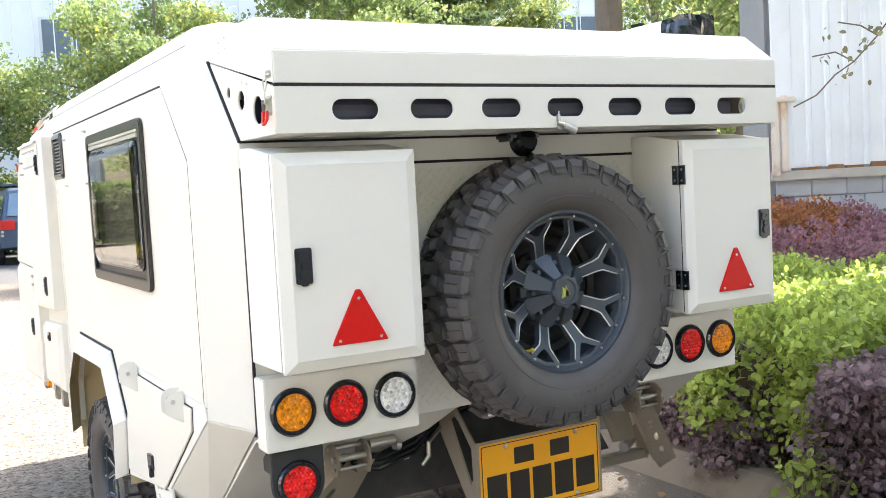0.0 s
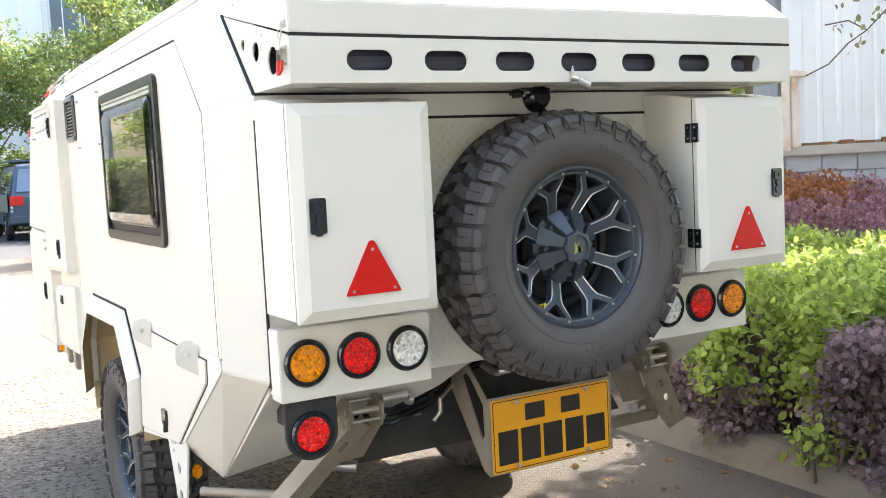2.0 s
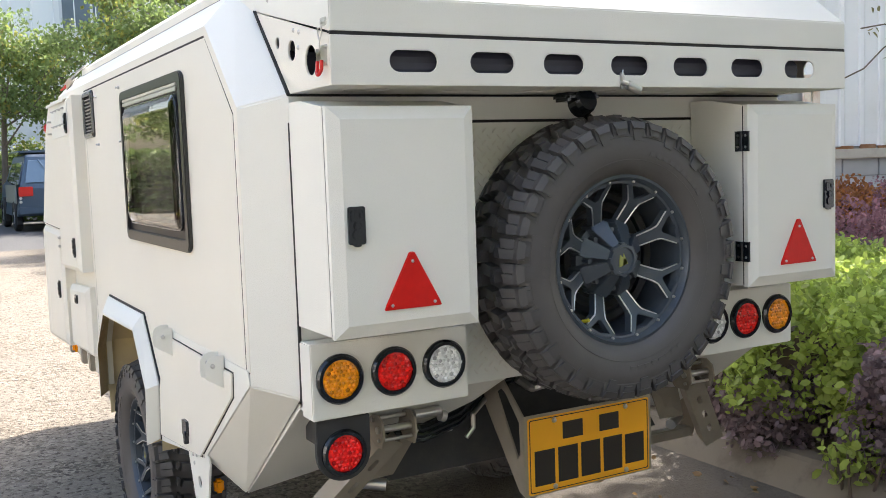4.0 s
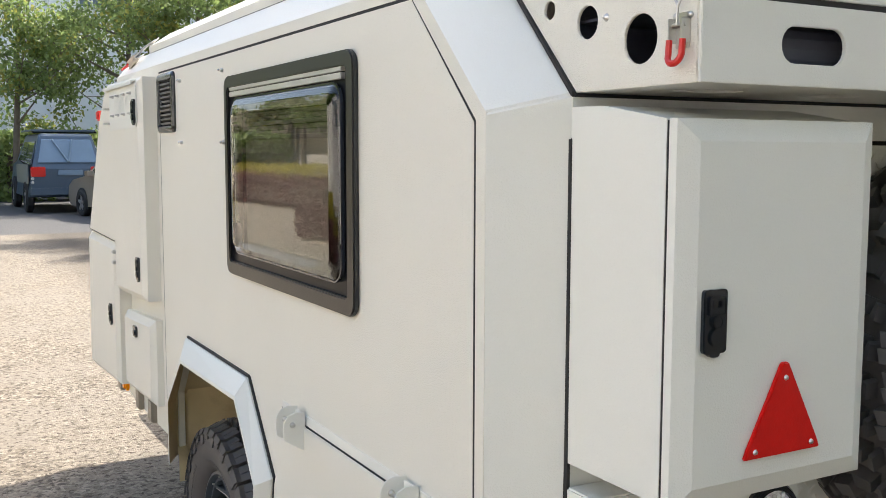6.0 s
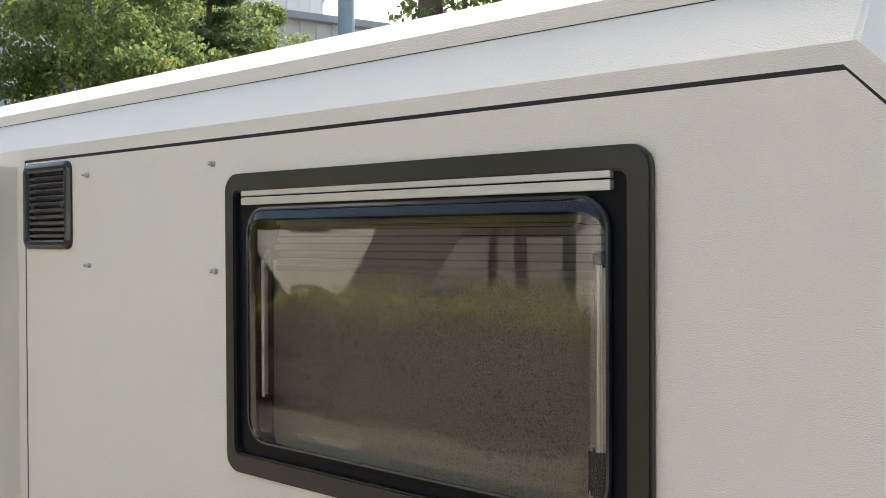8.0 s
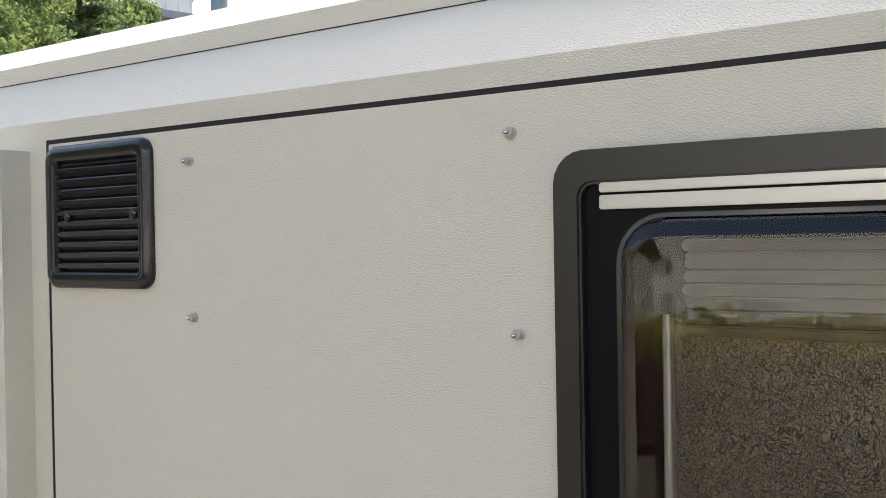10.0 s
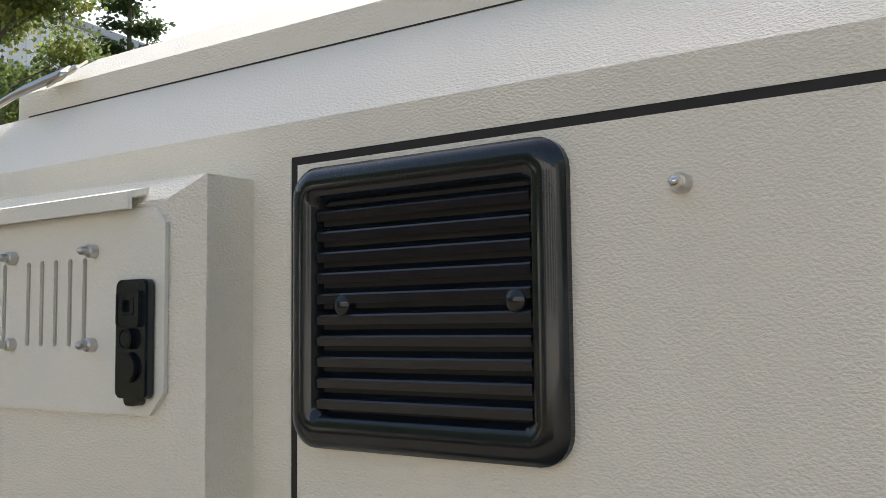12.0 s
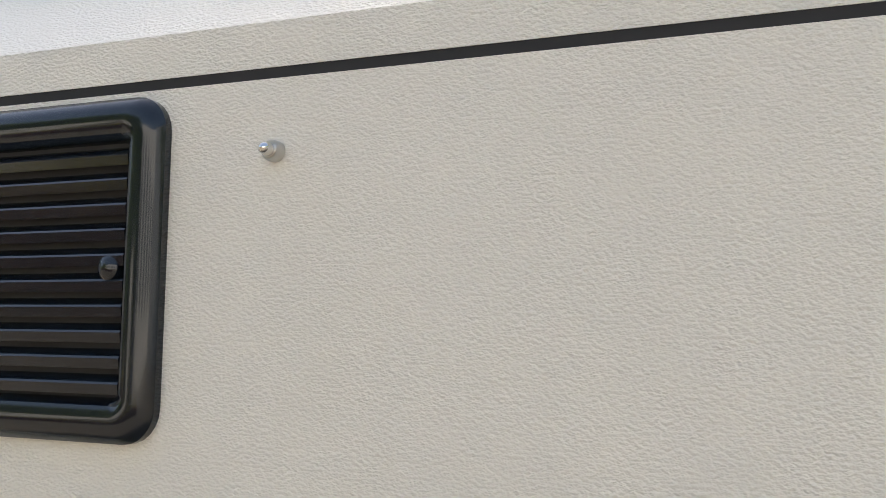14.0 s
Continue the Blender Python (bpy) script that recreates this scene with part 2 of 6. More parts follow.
    bp = nt.nodes.new("ShaderNodeBump")
    bp.inputs["Strength"].default_value, bp.inputs["Distance"].default_value = 1.0, 0.02
    nt.links.new(grit.outputs["Fac"], bp.inputs["Height"])
    nt.links.new(bp.outputs["Normal"], b.inputs["Normal"])
    return m


bm = bmesh.new()
bmesh.ops.create_grid(bm, x_segments=2, y_segments=2, size=600)
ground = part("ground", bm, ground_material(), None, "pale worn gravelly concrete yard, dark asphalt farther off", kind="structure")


rng = random.Random(4)
bm = bmesh.new()                            # crack across the yard
line = [Vector((-2.6 + 0.09 * i, 3.6 + 0.06 * math.sin(i * 0.35) + rng.uniform(-0.03, 0.03))) for i in range(42)]
lo = [bm.verts.new((p.x, p.y - rng.uniform(0.001, 0.005), 0.004)) for p in line]
hi = [bm.verts.new((p.x, p.y + rng.uniform(0.001, 0.005), 0.004)) for p in line]
for i in range(len(line) - 1):
    bm.faces.new((lo[i], lo[i + 1], hi[i + 1], hi[i]))
part("ground_crack", bm, mat("crack_dirt", (0.07, 0.06, 0.05), rough=0.95, var=0.3, scale=20), None, "dark jagged crack across the worn yard", kind="structure")


# ---------------------------------------------------------------- camper trailer
W = 1.83                                   # body width
trailer = thing("camper_trailer", "cream white off-road camper trailer with a rear spare wheel", "trailer")
ROOF_IN, ROOF_Z, SIDE_TOP, BARX = 0.08, 1.946, 1.858, 0.107

NOSE = 0.030                               # the nose boxes and all ahead of them
JOINT_Y = 1.824                            # front end of the big side panel


def inset(poly, d):
    """A convex polygon drawn in by d."""
    c = Vector((sum(p[0] for p in poly), sum(p[1] for p in poly))) / len(poly)
    out = []
    n = len(poly)
    for i in range(n):
        p0, p1, p2 = (Vector(poly[(i + k) % n]) for k in (-1, 0, 1))
        n1, n2 = ((p1 - p0).normalized(), (p2 - p1).normalized())
        n1, n2 = Vector((-n1.y, n1.x)), Vector((-n2.y, n2.x))
        if n1.dot(c - p1) < 0:
            n1 = -n1
        if n2.dot(c - p1) < 0:
            n2 = -n2
        bis = (n1 + n2).normalized()
        out.append(tuple(p1 + bis * d / max(0.2, bis.dot(n1))))
    return out


WIN = (0.209, 1.262, 1.042, 1.772)          # y0 z0 y1 z1
WIN_HOLE = rrect(WIN[0] + 0.035, WIN[1] + 0.035, WIN[2] - 0.035, WIN[3] - 0.035, 0.02)

# body side skins
SKIRT_Z = 1.003


def side_skins(x0, x1, name, window):
    """Outer side frame and side panel between the planes x0 (outside) and x1."""
    bm = bmesh.new()
    outer = [(2.53, SIDE_TOP + 0.009), (-0.018, SIDE_TOP + 0.002), (-0.248, 1.637), (-0.246, 1.0), (-0.22, 1.0), (-0.22, 1.626), (-0.005, 1.837), (JOINT_Y, 1.8398), (JOINT_Y, 0.62), (2.28, 0.62), (2.89, 0.66), (2.89, 1.19)]
    plate(bm, outer, x0, x1, bev=0.0)
    part(name + "_frame", bm, PAINT, trailer)
    g = 0.0046
    panel = [(JOINT_Y - g, 1.8398 - g), (-0.005 - 0.003, 1.837 - g), (-0.22 + g, 1.626 - 0.002), (-0.22 + g, 0.985), (0.66, 0.985), (0.66, 0.80), (0.735, 0.79), (0.91, 0.995), (1.50, 0.995), (1.66, 0.80), (1.66, 0.62), (JOINT_Y - g, 0.62)]
    bm = bmesh.new()
    plate(bm, panel, x0, x1, holes=[WIN_HOLE] if window else (), bev=0.0015)
    return part("side_panel", bm, PAINT, trailer, "large cream side panel set in a dark joint")


side_skins(0.0, 0.02, "side", True)
side_skins(W, W - 0.02, "side", False)

# core: dark joint bottom behind the skins
bm = bmesh.new()
core = [(2.49, SIDE_TOP - 0.01), (-0.018, SIDE_TOP - 0.01), (-0.235, 1.637), (-0.235, 0.98), (0.66, 0.98), (0.80, 1.07), (1.55, 1.07), (1.78, 0.83), (1.84, 0.62), (2.26, 0.64), (2.87, 0.68), (2.87, 1.19)]
for a, b in ((0.0005, 0.03), (W - 0.03, W - 0.0005)):
    bm = bmesh.new()
    plate(bm, core, a, b, holes=[WIN_HOLE])
    part("joint_backing", bm, GROOVE, trailer)

# roof edge slopes, rear corner slopes, roof deck
bm = bmesh.new()
for s in (0, 1):
    X = (lambda x: x) if s == 0 else (lambda x: W - x)
    q = [(0, 2.53, SIDE_TOP + 0.009), (0, -0.018, SIDE_TOP + 0.002), (ROOF_IN, -0.010, ROOF_Z), (ROOF_IN, 2.59, ROOF_Z)]
    vs = [bm.verts.new((X(x), y, z)) for x, y, z in q]
    bm.faces.new(vs)
    # slanted rear corner, upright rear corner, lower rear corner
    a = [(0, -0.018, SIDE_TOP + 0.002), (0, -0.248, 1.637), (0.104, -0.318, 1.663), (0.1105, -0.100, 1.880), (ROOF_IN, -0.010, ROOF_Z)]
    bm.faces.new([bm.verts.new((X(x), y, z)) for x, y, z in a])
    a = [(0, -0.248, 1.637), (0, -0.245, 0.966), (0.099, -0.314, 0.933), (0.104, -0.318, 1.663)]
    bm.faces.new([bm.verts.new((X(x), y, z)) for x, y, z in a])
    a = [(0, -0.245, 0.966), (0, 0.20, 0.675), (0.10, 0.17, 0.563), (0.099, -0.314, 0.933)]
    bm.faces.new([bm.verts.new((X(x), y, z)) for x, y, z in a])
    # nose slope
deck = [(ROOF_IN, 2.59, ROOF_Z), (ROOF_IN, -0.010, ROOF_Z), (W - ROOF_IN, -0.010, ROOF_Z), (W - ROOF_IN, 2.59, ROOF_Z)]
bm.faces.new([bm.verts.new(p) for p in deck])
for a in ([(0, 2.53, SIDE_TOP + 0.009), (ROOF_IN, 2.59, ROOF_Z), (W - ROOF_IN, 2.59, ROOF_Z), (W, 2.53, SIDE_TOP + 0.009)],
          [(0, 2.53, SIDE_TOP + 0.009), (W, 2.53, SIDE_TOP + 0.009), (W, 2.89, 1.19), (0, 2.89, 1.19)],
          [(0, 2.89, 1.19), (W, 2.89, 1.19), (W, 2.89, 0.66), (0, 2.89, 0.66)]):
    bm.faces.new([bm.verts.new(p) for p in a])
bmesh.ops.remove_doubles(bm, verts=bm.verts, dist=0.0005)
bmesh.ops.bevel(bm, geom=[e for e in bm.edges if e.is_manifold and e.calc_face_angle(0) > 0.2], offset=0.004, segments=2, affect="EDGES")
bm.normal_update()
for f in bm.faces:                          # the rear corners are sprayed smoother than the roof edge
    if f.normal.y < -0.3 or abs(f.normal.y) > 0.3 and f.calc_center_median().y < 0:
        f.material_index = 1
part("body_shell", bm, [PAINT, PAINT_SMOOTH], trailer, smooth=False)

# rear wall, its joints, and the slanted tail underneath
bm = bmesh.new()
plate(bm, [(0.104, 0.905), (W - 0.104, 0.905), (W - 0.104, 1.592), (0.104, 1.592)], -0.32, -0.30, "y")
rear_wall = part("rear_wall", bm, PAINT_SMOOTH, trailer)
bm = bmesh.new()                            # raised tread-plate lozenges
for i in range(27):
    for j in range(21):
        for q in (0, 1):
            cx, cz = 0.50 + i * 0.031 + q * 0.0155, 0.935 + j * 0.031 + q * 0.0155
            ang = radians(45 if q else -45)
            du, dv = Vector((math.cos(ang), math.sin(ang))), Vector((-math.sin(ang), math.cos(ang)))
            pts = [du * a + dv * c for a, c in ((-0.011, 0), (-0.004, -0.0028), (0.004, -0.0028), (0.011, 0), (0.004, 0.0028), (-0.004, 0.0028))]
            lo = [bm.verts.new((cx + p.x, -0.3202, cz + p.y)) for p in pts]
            hi = [bm.verts.new((cx + p.x * 0.7, -0.3218, cz + p.y * 0.7)) for p in pts]
            for k in range(6):
                bm.faces.new((lo[k], lo[(k + 1) % 6], hi[(k + 1) % 6], hi[k]))
            bm.faces.new(hi)
part("tread_pattern", bm, CHECKER, rear_wall, "raised tread-plate pattern", kind="stuff")
bm = bmesh.new()
plate(bm, [(0.104, 1.600), (W - 0.104, 1.600), (W - 0.104, 1.659), (0.104, 1.659)], -0.32, -0.30, "y")
part("rear_header", bm, PAINT_SMOOTH, trailer)
bm = bmesh.new()
block(bm, (0.10, -0.305, 0.92), (W - 0.10, -0.27, 1.654))
part("rear_joint_backing", bm, GROOVE, trailer)
for xa, xb in ((0.1005, 0.1065), (W - 0.1065, W - 0.1005)):
    bm = bmesh.new()
    block(bm, (xa, -0.3225, 0.926), (xb, -0.31, 1.598))
    part("corner_joint", bm, GROOVE, trailer)
    bm = bmesh.new()
    plate(bm, [(-0.1055, 1.8865), (-0.1085, 1.8885), (-0.3225, 1.667), (-0.3220, 1.660), (-0.319, 1.6605)], xa, xb + 0.002)
    part("bar_joint", bm, GROOVE, trailer)
bm = bmesh.new()
block(bm, (0.106, -0.324, 1.6592), (W - 0.106, -0.31, 1.6645))
part("bar_foot_joint", bm, GROOVE, trailer)
bm = bmesh.new()
block(bm, (BARX + 0.001, -0.5745, 1.768), (W - BARX - 0.001, -0.56, 1.779))
part("lid_joint", bm, GROOVE, trailer)
for s in (0, 1):                            # slanted tail panel
    bm = bmesh.new()
    X = (lambda x: x) if s == 0 else (lambda x: W - x)
    prof = [(0.104, -0.318, 0.92), (0.72, -0.318, 0.92), (0.66, -0.19, 0.822), (0.45, 0.0, 0.68), (0.33, 0.08, 0.625), (0.104, 0.165, 0.563)]
    lo = [(X(x), y, z) for x, y, z in prof]
    hi = [(X(x), y + 0.012, z + 0.015) for x, y, z in prof]
    loft(bm, [lo, hi])
    part("tail_panel", bm, PAINT_SMOOTH, trailer)
bm = bmesh.new()                            # floor and hidden tank
block(bm, (0.12, 0.17, 0.60), (W - 0.12, 0.70, 0.64))
part("underbody", bm, UNDER, trailer)
bm = bmesh.new()
block(bm, (0.20, 1.98, 0.60), (W - 0.20, 2.80, 0.64))
part("front_floor", bm, UNDER, trailer)
bm = bmesh.new()
block(bm, (0.40, -0.06, 0.78), (W - 0.40, -0.04, 0.93))
part("tail_bulkhead", bm, UNDER, trailer)
bm = bmesh.new()
loft(bm, [[(0.56, y, 0.82), (1.30, y, 0.82), (1.42, y, 0.60), (0.44, y, 0.60)] for y in (-0.075, 0.5)])
part("water_tank", bm, UNDER, trailer, "dark plastic tank under the tail")

# pop-top lid: raised main part and the rear tail over the bar
bm = bmesh.new()
LIDX, LIDY0, LIDY1 = 0.08, -0.09, 2.312
def lid_loop(d, dy0, dy1, z):
    q = [(LIDX + d, LIDY1 - dy1), (LIDX + d, 0.0 + dy0), (0.125 + d, LIDY0 + dy0), (W - 0.125 - d, LIDY0 + dy0), (W - LIDX - d, 0.0 + dy0), (W - LIDX - d, LIDY1 - dy1)]
    return [(x, y, z) for x, y in q]


lo, md, hi = lid_loop(0, 0, 0, 1.930), lid_loop(0, 0, 0, 1.9715), lid_loop(0.065, 0.13, 0.045, 2.018)
loft(bm, [lo, md, hi])
bmesh.ops.bevel(bm, geom=[e for e in bm.edges if e.calc_face_angle(0) > 0.2], offset=0.004, segments=2, affect="EDGES")
part("pop_top_lid", bm, PAINT, trailer, "low raised cream roof lid")
for xa in (0.0782, W - 0.082):
    bm = bmesh.new()
    block(bm, (xa + 0.0014, 0.0, ROOF_Z - 0.001), (xa + 0.0038, 2.292, ROOF_Z + 0.0004))
    part("lid_foot_joint", bm, GROOVE, trailer)
for s in (0, 1):                            # upright web between the slanted corner and the lid
    X = (lambda x: x) if s == 0 else (lambda x: W - x)
    web = [(ROOF_IN, -0.010, ROOF_Z - 0.002), (0.1105, -0.100, 1.878), (0.1105, -0.100, 1.956), (ROOF_IN, -0.010, 1.950)]
    bm = bmesh.new()
    loft(bm, [[(X(x), y, z) for x, y, z in web], [(X(x + 0.006), y + 0.002, z) for x, y, z in web]])
    part("corner_web", bm, PAINT_SMOOTH, trailer)

bm = bmesh.new()
prof = [(-0.10, 1.887), (-0.576, 1.777), (-0.576, 1.854), (-0.46, 1.944), (-0.10, 1.955)]
plate(bm, prof, BARX, W - BARX, bev=0.003)
part("lid_tail", bm, PAINT_SMOOTH, trailer, "overhanging rear end of the roof lid")

# rear bar: a hollow box with oval openings behind and round ones at its ends
OVALS = [0.306, 0.512, 0.716, 0.920, 1.125, 1.330, 1.534]
bm = bmesh.new()
plate(bm, [(BARX, 1.665), (W - BARX, 1.665), (W - BARX, 1.771), (BARX, 1.771)], -0.576, -0.570, "y", holes=[rrect(c - 0.060, 1.694, c + 0.060, 1.742, 0.0235) for c in OVALS], bev=0.001)
part("bar_face", bm, PAINT_SMOOTH, trailer, "rear bar with seven oval cut-outs")
side = [(-0.109, 1.8835), (-0.320, 1.665), (-0.569, 1.665), (-0.569, 1.7732)]
holes = [disc(-0.254, 1.790, 0.0135), disc(-0.347, 1.762, 0.0235), disc(-0.462, 1.728, 0.033)]
for a, b in ((BARX, BARX + 0.005), (W - BARX - 0.005, W - BARX)):
    bm = bmesh.new()
    plate(bm, side, a, b, holes=holes, bev=0.001)
    part("bar_side", bm, PAINT, trailer, "bar end plate with three round holes")
bm = bmesh.new()
slots = []
for c in (0.25, 0.50, 0.72, 0.92, 1.12, 1.34, 1.58):
    slots.append(rrect(c - 0.055, -0.47, c + 0.055, -0.41, 0.028))
plate(bm, [(BARX + 0.005, -0.569), (W - BARX - 0.005, -0.569), (W - BARX - 0.005, -0.318), (BARX + 0.005, -0.318)], 1.665, 1.670, "z", holes=slots)
part("bar_floor", bm, PAINT_SMOOTH, trailer)
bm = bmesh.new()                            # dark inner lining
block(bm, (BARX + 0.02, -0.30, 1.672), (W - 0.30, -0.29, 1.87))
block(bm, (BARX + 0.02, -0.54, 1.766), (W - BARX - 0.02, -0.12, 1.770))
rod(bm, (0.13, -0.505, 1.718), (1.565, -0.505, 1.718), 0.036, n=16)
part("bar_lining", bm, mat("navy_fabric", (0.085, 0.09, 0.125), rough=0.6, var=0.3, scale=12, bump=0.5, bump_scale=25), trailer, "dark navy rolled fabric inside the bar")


# ---- rear cabinets
def paddle_latch(parent, u, v, w, axis, size=(0.042, 0.088), sub=True):
    """A black compression latch: base plate, lock cylinder, thumb recess. axis 'y' faces -y, 'x' faces -x."""
    su, sv = size
    bm = bmesh.new()
    plate(bm, rrect(u - su / 2, v - sv / 2, u + su / 2, v + sv / 2, su * 0.14), w, w - 0.008, axis, bev=0.0015)
    ob = part("latch", bm, PLASTIC, parent, "black plastic paddle latch with a lock")
    bm = bmesh.new()
    plate(bm, rrect(u - su * 0.36, v + sv * 0.10, u + su * 0.36, v + sv * 0.40, su * 0.1), w - 0.008, w - 0.0105, axis, holes=[rrect(u - su * 0.16, v + sv * 0.22, u + su * 0.14, v + sv * 0.33, su * 0.05)], bev=0.0006)
    plate(bm, disc(u, v + sv * 0.0, su * 0.2, 16), w - 0.008, w - 0.012, axis, bev=0.0006)
    plate(bm, disc(u, v - sv * 0.24, su * 0.3, 18), w - 0.008, w - 0.0115, axis, bev=0.001)
    plate(bm, rrect(u - su * 0.22, v - sv * 0.56, u + su * 0.22, v - sv * 0.44, su * 0.12), w, w - 0.007, axis)
    bm2 = bm
    o2 = part("latch_button", bm2, PLASTIC, None)
    o2.parent = parent
    return ob


def cabinet(x0, x1, hinge):
    z0, z1, yb, yf = 1.110, 1.622, -0.322, -0.5235
    bm = bmesh.new()
    loft(bm, [[(x, yb, z0 + 0.004), (x, yb, z1 + 0.022), (x, -0.395, z1 + 0.021), (x, yf, z1), (x, yf, z0 + 0.004)] for x in (x0, x1)])
    bmesh.ops.bevel(bm, geom=[e for e in bm.edges if e.calc_face_angle(0) > 0.1], offset=0.003, segments=2, affect="EDGES")
    cab = part("rear_cabinet", bm, PAINT_SMOOTH, trailer, "cream steel rear cabinet with a red triangle reflector")
    g = 0.005                                # door: frame with a wide bevel round a raised field
    loops = []
    for d, y in ((0, yf - g), (0, -0.543), (0.029, -0.555)):
        loops.append([(x0 + d, y, z0 + d), (x1 - d, y, z0 + d), (x1 - d, y, z1 - d), (x0 + d, y, z1 - d)])
    bm = bmesh.new()
    loft(bm, loops)
    bmesh.ops.bevel(bm, geom=[e for e in bm.edges if e.calc_face_angle(0) > 0.3], offset=0.003, segments=2, affect="EDGES")
    part("cabinet_door", bm, PAINT_SMOOTH, cab)
    bm = bmesh.new()
    block(bm, (x0 + 0.0012, yf - g - 0.001, z0 + 0.006), (x1 - 0.0012, yf + 0.001, z1 - 0.002))
    part("door_seal", bm, GROOVE, cab)
    paddle_latch(cab, x0 + 0.056 if hinge == "r" else x1 - 0.050, 1.361, -0.555, "y", (0.041, 0.084))
    cx = 0.291 if hinge == "r" else 1.547
    bm = bmesh.new()
    tri = [(cx - 0.073, 1.166), (cx + 0.073, 1.166), (cx + 0.067, 1.180), (cx + 0.006, 1.294), (cx - 0.006, 1.294), (cx - 0.067, 1.180)]
    plate(bm, tri, -0.555, -0.562, "y", bev=0.0018)
    part("reflector", bm, REFLECT, cab, "red triangular reflector")
    for u, v in ((cx - 0.054, 1.176), (cx + 0.054, 1.176), (cx, 1.273)):
        bm = bmesh.new()
        lathe(bm, [(0, 0.003), (0.0028, 0.0026), (0.0042, 0)], 10, pose(u, -0.562, v, 90))
        part("screw", bm, STEEL, cab, smooth=True)
    if hinge == "l":
        for z in (1.521, 1.211):
            bm = bmesh.new()
            block(bm, (x0 - 0.004, yf + 0.022, z - 0.027), (x0 + 0.001, yf - 0.026, z + 0.027), 0.001)
            rod(bm, (x0 - 0.005, yf - 0.002, z - 0.027), (x0 - 0.005, yf - 0.002, z + 0.027), 0.005)
            part("hinge", bm, PLASTIC, cab, "small black hinge")
            for dy in (0.012, -0.016):
                for dz in (-0.016, 0.016):
                    bm = bmesh.new()
                    lathe(bm, [(0, 0.0025), (0.003, 0.002), (0.004, 0)], 8, pose(x0 - 0.004, yf + dy, z + dz, 0, -90, 0))
                    part("screw", bm, STEEL, cab, smooth=True)
    return cab


cabinet(0.102, 0.471, "r")
cabinet(1.361, 1.723, "l")

# ---- lamps
LENS = {}
for nm, c in (("amber", (0.95, 0.29, 0.004)), ("red", (0.80, 0.010, 0.008)), ("clear", (0.74, 0.75, 0.76))):
    LENS[nm] = mat(nm + "_lamp_lens", c, rough=0.07, var=0.3, scale=110, spec=0.6, island=0.45)


def lamp(parent, x, z, y, colour, r=0.061):
    bm = bmesh.new()
    lathe(bm, [(r * 0.76, 0.008), (r * 0.79, 0.0135), (r * 0.92, 0.0135), (r, 0.007), (r, 0.0)], 40, pose(x, y, z, 90))
    ring = part("tail_lamp", bm, PLASTIC, parent, "round " + colour + " tail lamp in a black rubber ring", smooth=True)
    bm = bmesh.new()
    lathe(bm, [(0.0001, 0.013), (r * 0.35, 0.0125), (r * 0.6, 0.0112), (r * 0.775, 0.0090), (r * 0.775, 0)], 40, pose(x, y, z, 90))
    part("lens", bm, LENS[colour], ring, smooth=True)
    bm = bmesh.new()
    rng = random.Random(int(x * 1000))
    for i in range(-5, 6):
        for j in range(-5, 6):
            u, v = (i + 0.5 * (j % 2)) * 0.0105, j * 0.0092
            if math.hypot(u, v) < r * 0.72:
                t = bmesh.new()
                bmesh.ops.create_icosphere(t, subdivisions=1, radius=0.0062)
                merge(bm, t, Matrix.Translation((x + u + rng.uniform(-0.001, 0.001), y - 0.0105, z + v)) @ Matrix.Diagonal((1, 0.7, 1, 1)) @ pose(0, 0, 0, rng.uniform(-25, 25), rng.uniform(0, 90), rng.uniform(-25, 25)))
    part("lens_facet", bm, LENS[colour], ring, kind="stuff")


for x0, x1, cols in ((0.100, 0.527, ("amber", "red", "clear")), (W - 0.545, W - 0.122, ("clear", "red", "amber"))):
    bm = bmesh.new()
    block(bm, (x0, -0.390, 0.893), (x1, -0.322, 1.077), 0.003)
    lampbox = part("lamp_box", bm, PAINT_SMOOTH, trailer, "cream lamp box under the rear cabinet")
    xs = (0.172, 0.315, 0.456) if x0 < 0.5 else (1.370, 1.505, 1.640)
    for x, c in zip(xs, cols):
        lamp(lampbox, x, 0.988, -0.390, c)
for xc in (0.182,):
    bm = bmesh.new()
    prof = [(xc - 0.068, 0.888), (xc + 0.072, 0.888)] + [(xc + 0.002 + 0.07 * math.cos(a), 0.800 - 0.068 * math.sin(a)) for a in [math.pi * i / 14 for i in range(15)]]
    plate(bm, prof, -0.372, -0.355, "y", bev=0.002)
    m = part("lamp_mount", bm, UNDER, trailer, "dark plastic mount of the lower tail lamp")
    block_bm = bmesh.new()
    block(block_bm, (xc - 0.03, -0.356, 0.80), (xc + 0.03, -0.20, 0.86))
    part("lamp_arm", block_bm, UNDER, m)
    lamp(m, xc, 0.802, -0.372, "red", 0.058)


# ---- window
y0, z0, y1, z1 = WIN
bm = bmesh.new()
plate(bm, rrect(y0, z0, y1, z1, 0.03), 0.0, -0.013, "x", holes=[rrect(y0 + 0.034, z0 + 0.034, y1 - 0.028, z1 - 0.031, 0.012)], bev=0.003)
window = part("side_window", bm, WINFRAME, trailer, "tinted acrylic side window in a charcoal frame")
bm = bmesh.new()
plate(bm, rrect(y0 + 0.030, z0 + 0.030, y1 - 0.024, z1 - 0.028, 0.014), 0.012, -0.003, "x", holes=[rrect(y0 + 0.070, z0 + 0.066, y1 - 0.062, z1 - 0.082, 0.03)], bev=0.001)
part("inner_frame", bm, mat("window_gasket", (0.005, 0.006, 0.009), rough=0.3, spec=0.15, var=0.1, scale=20), window)
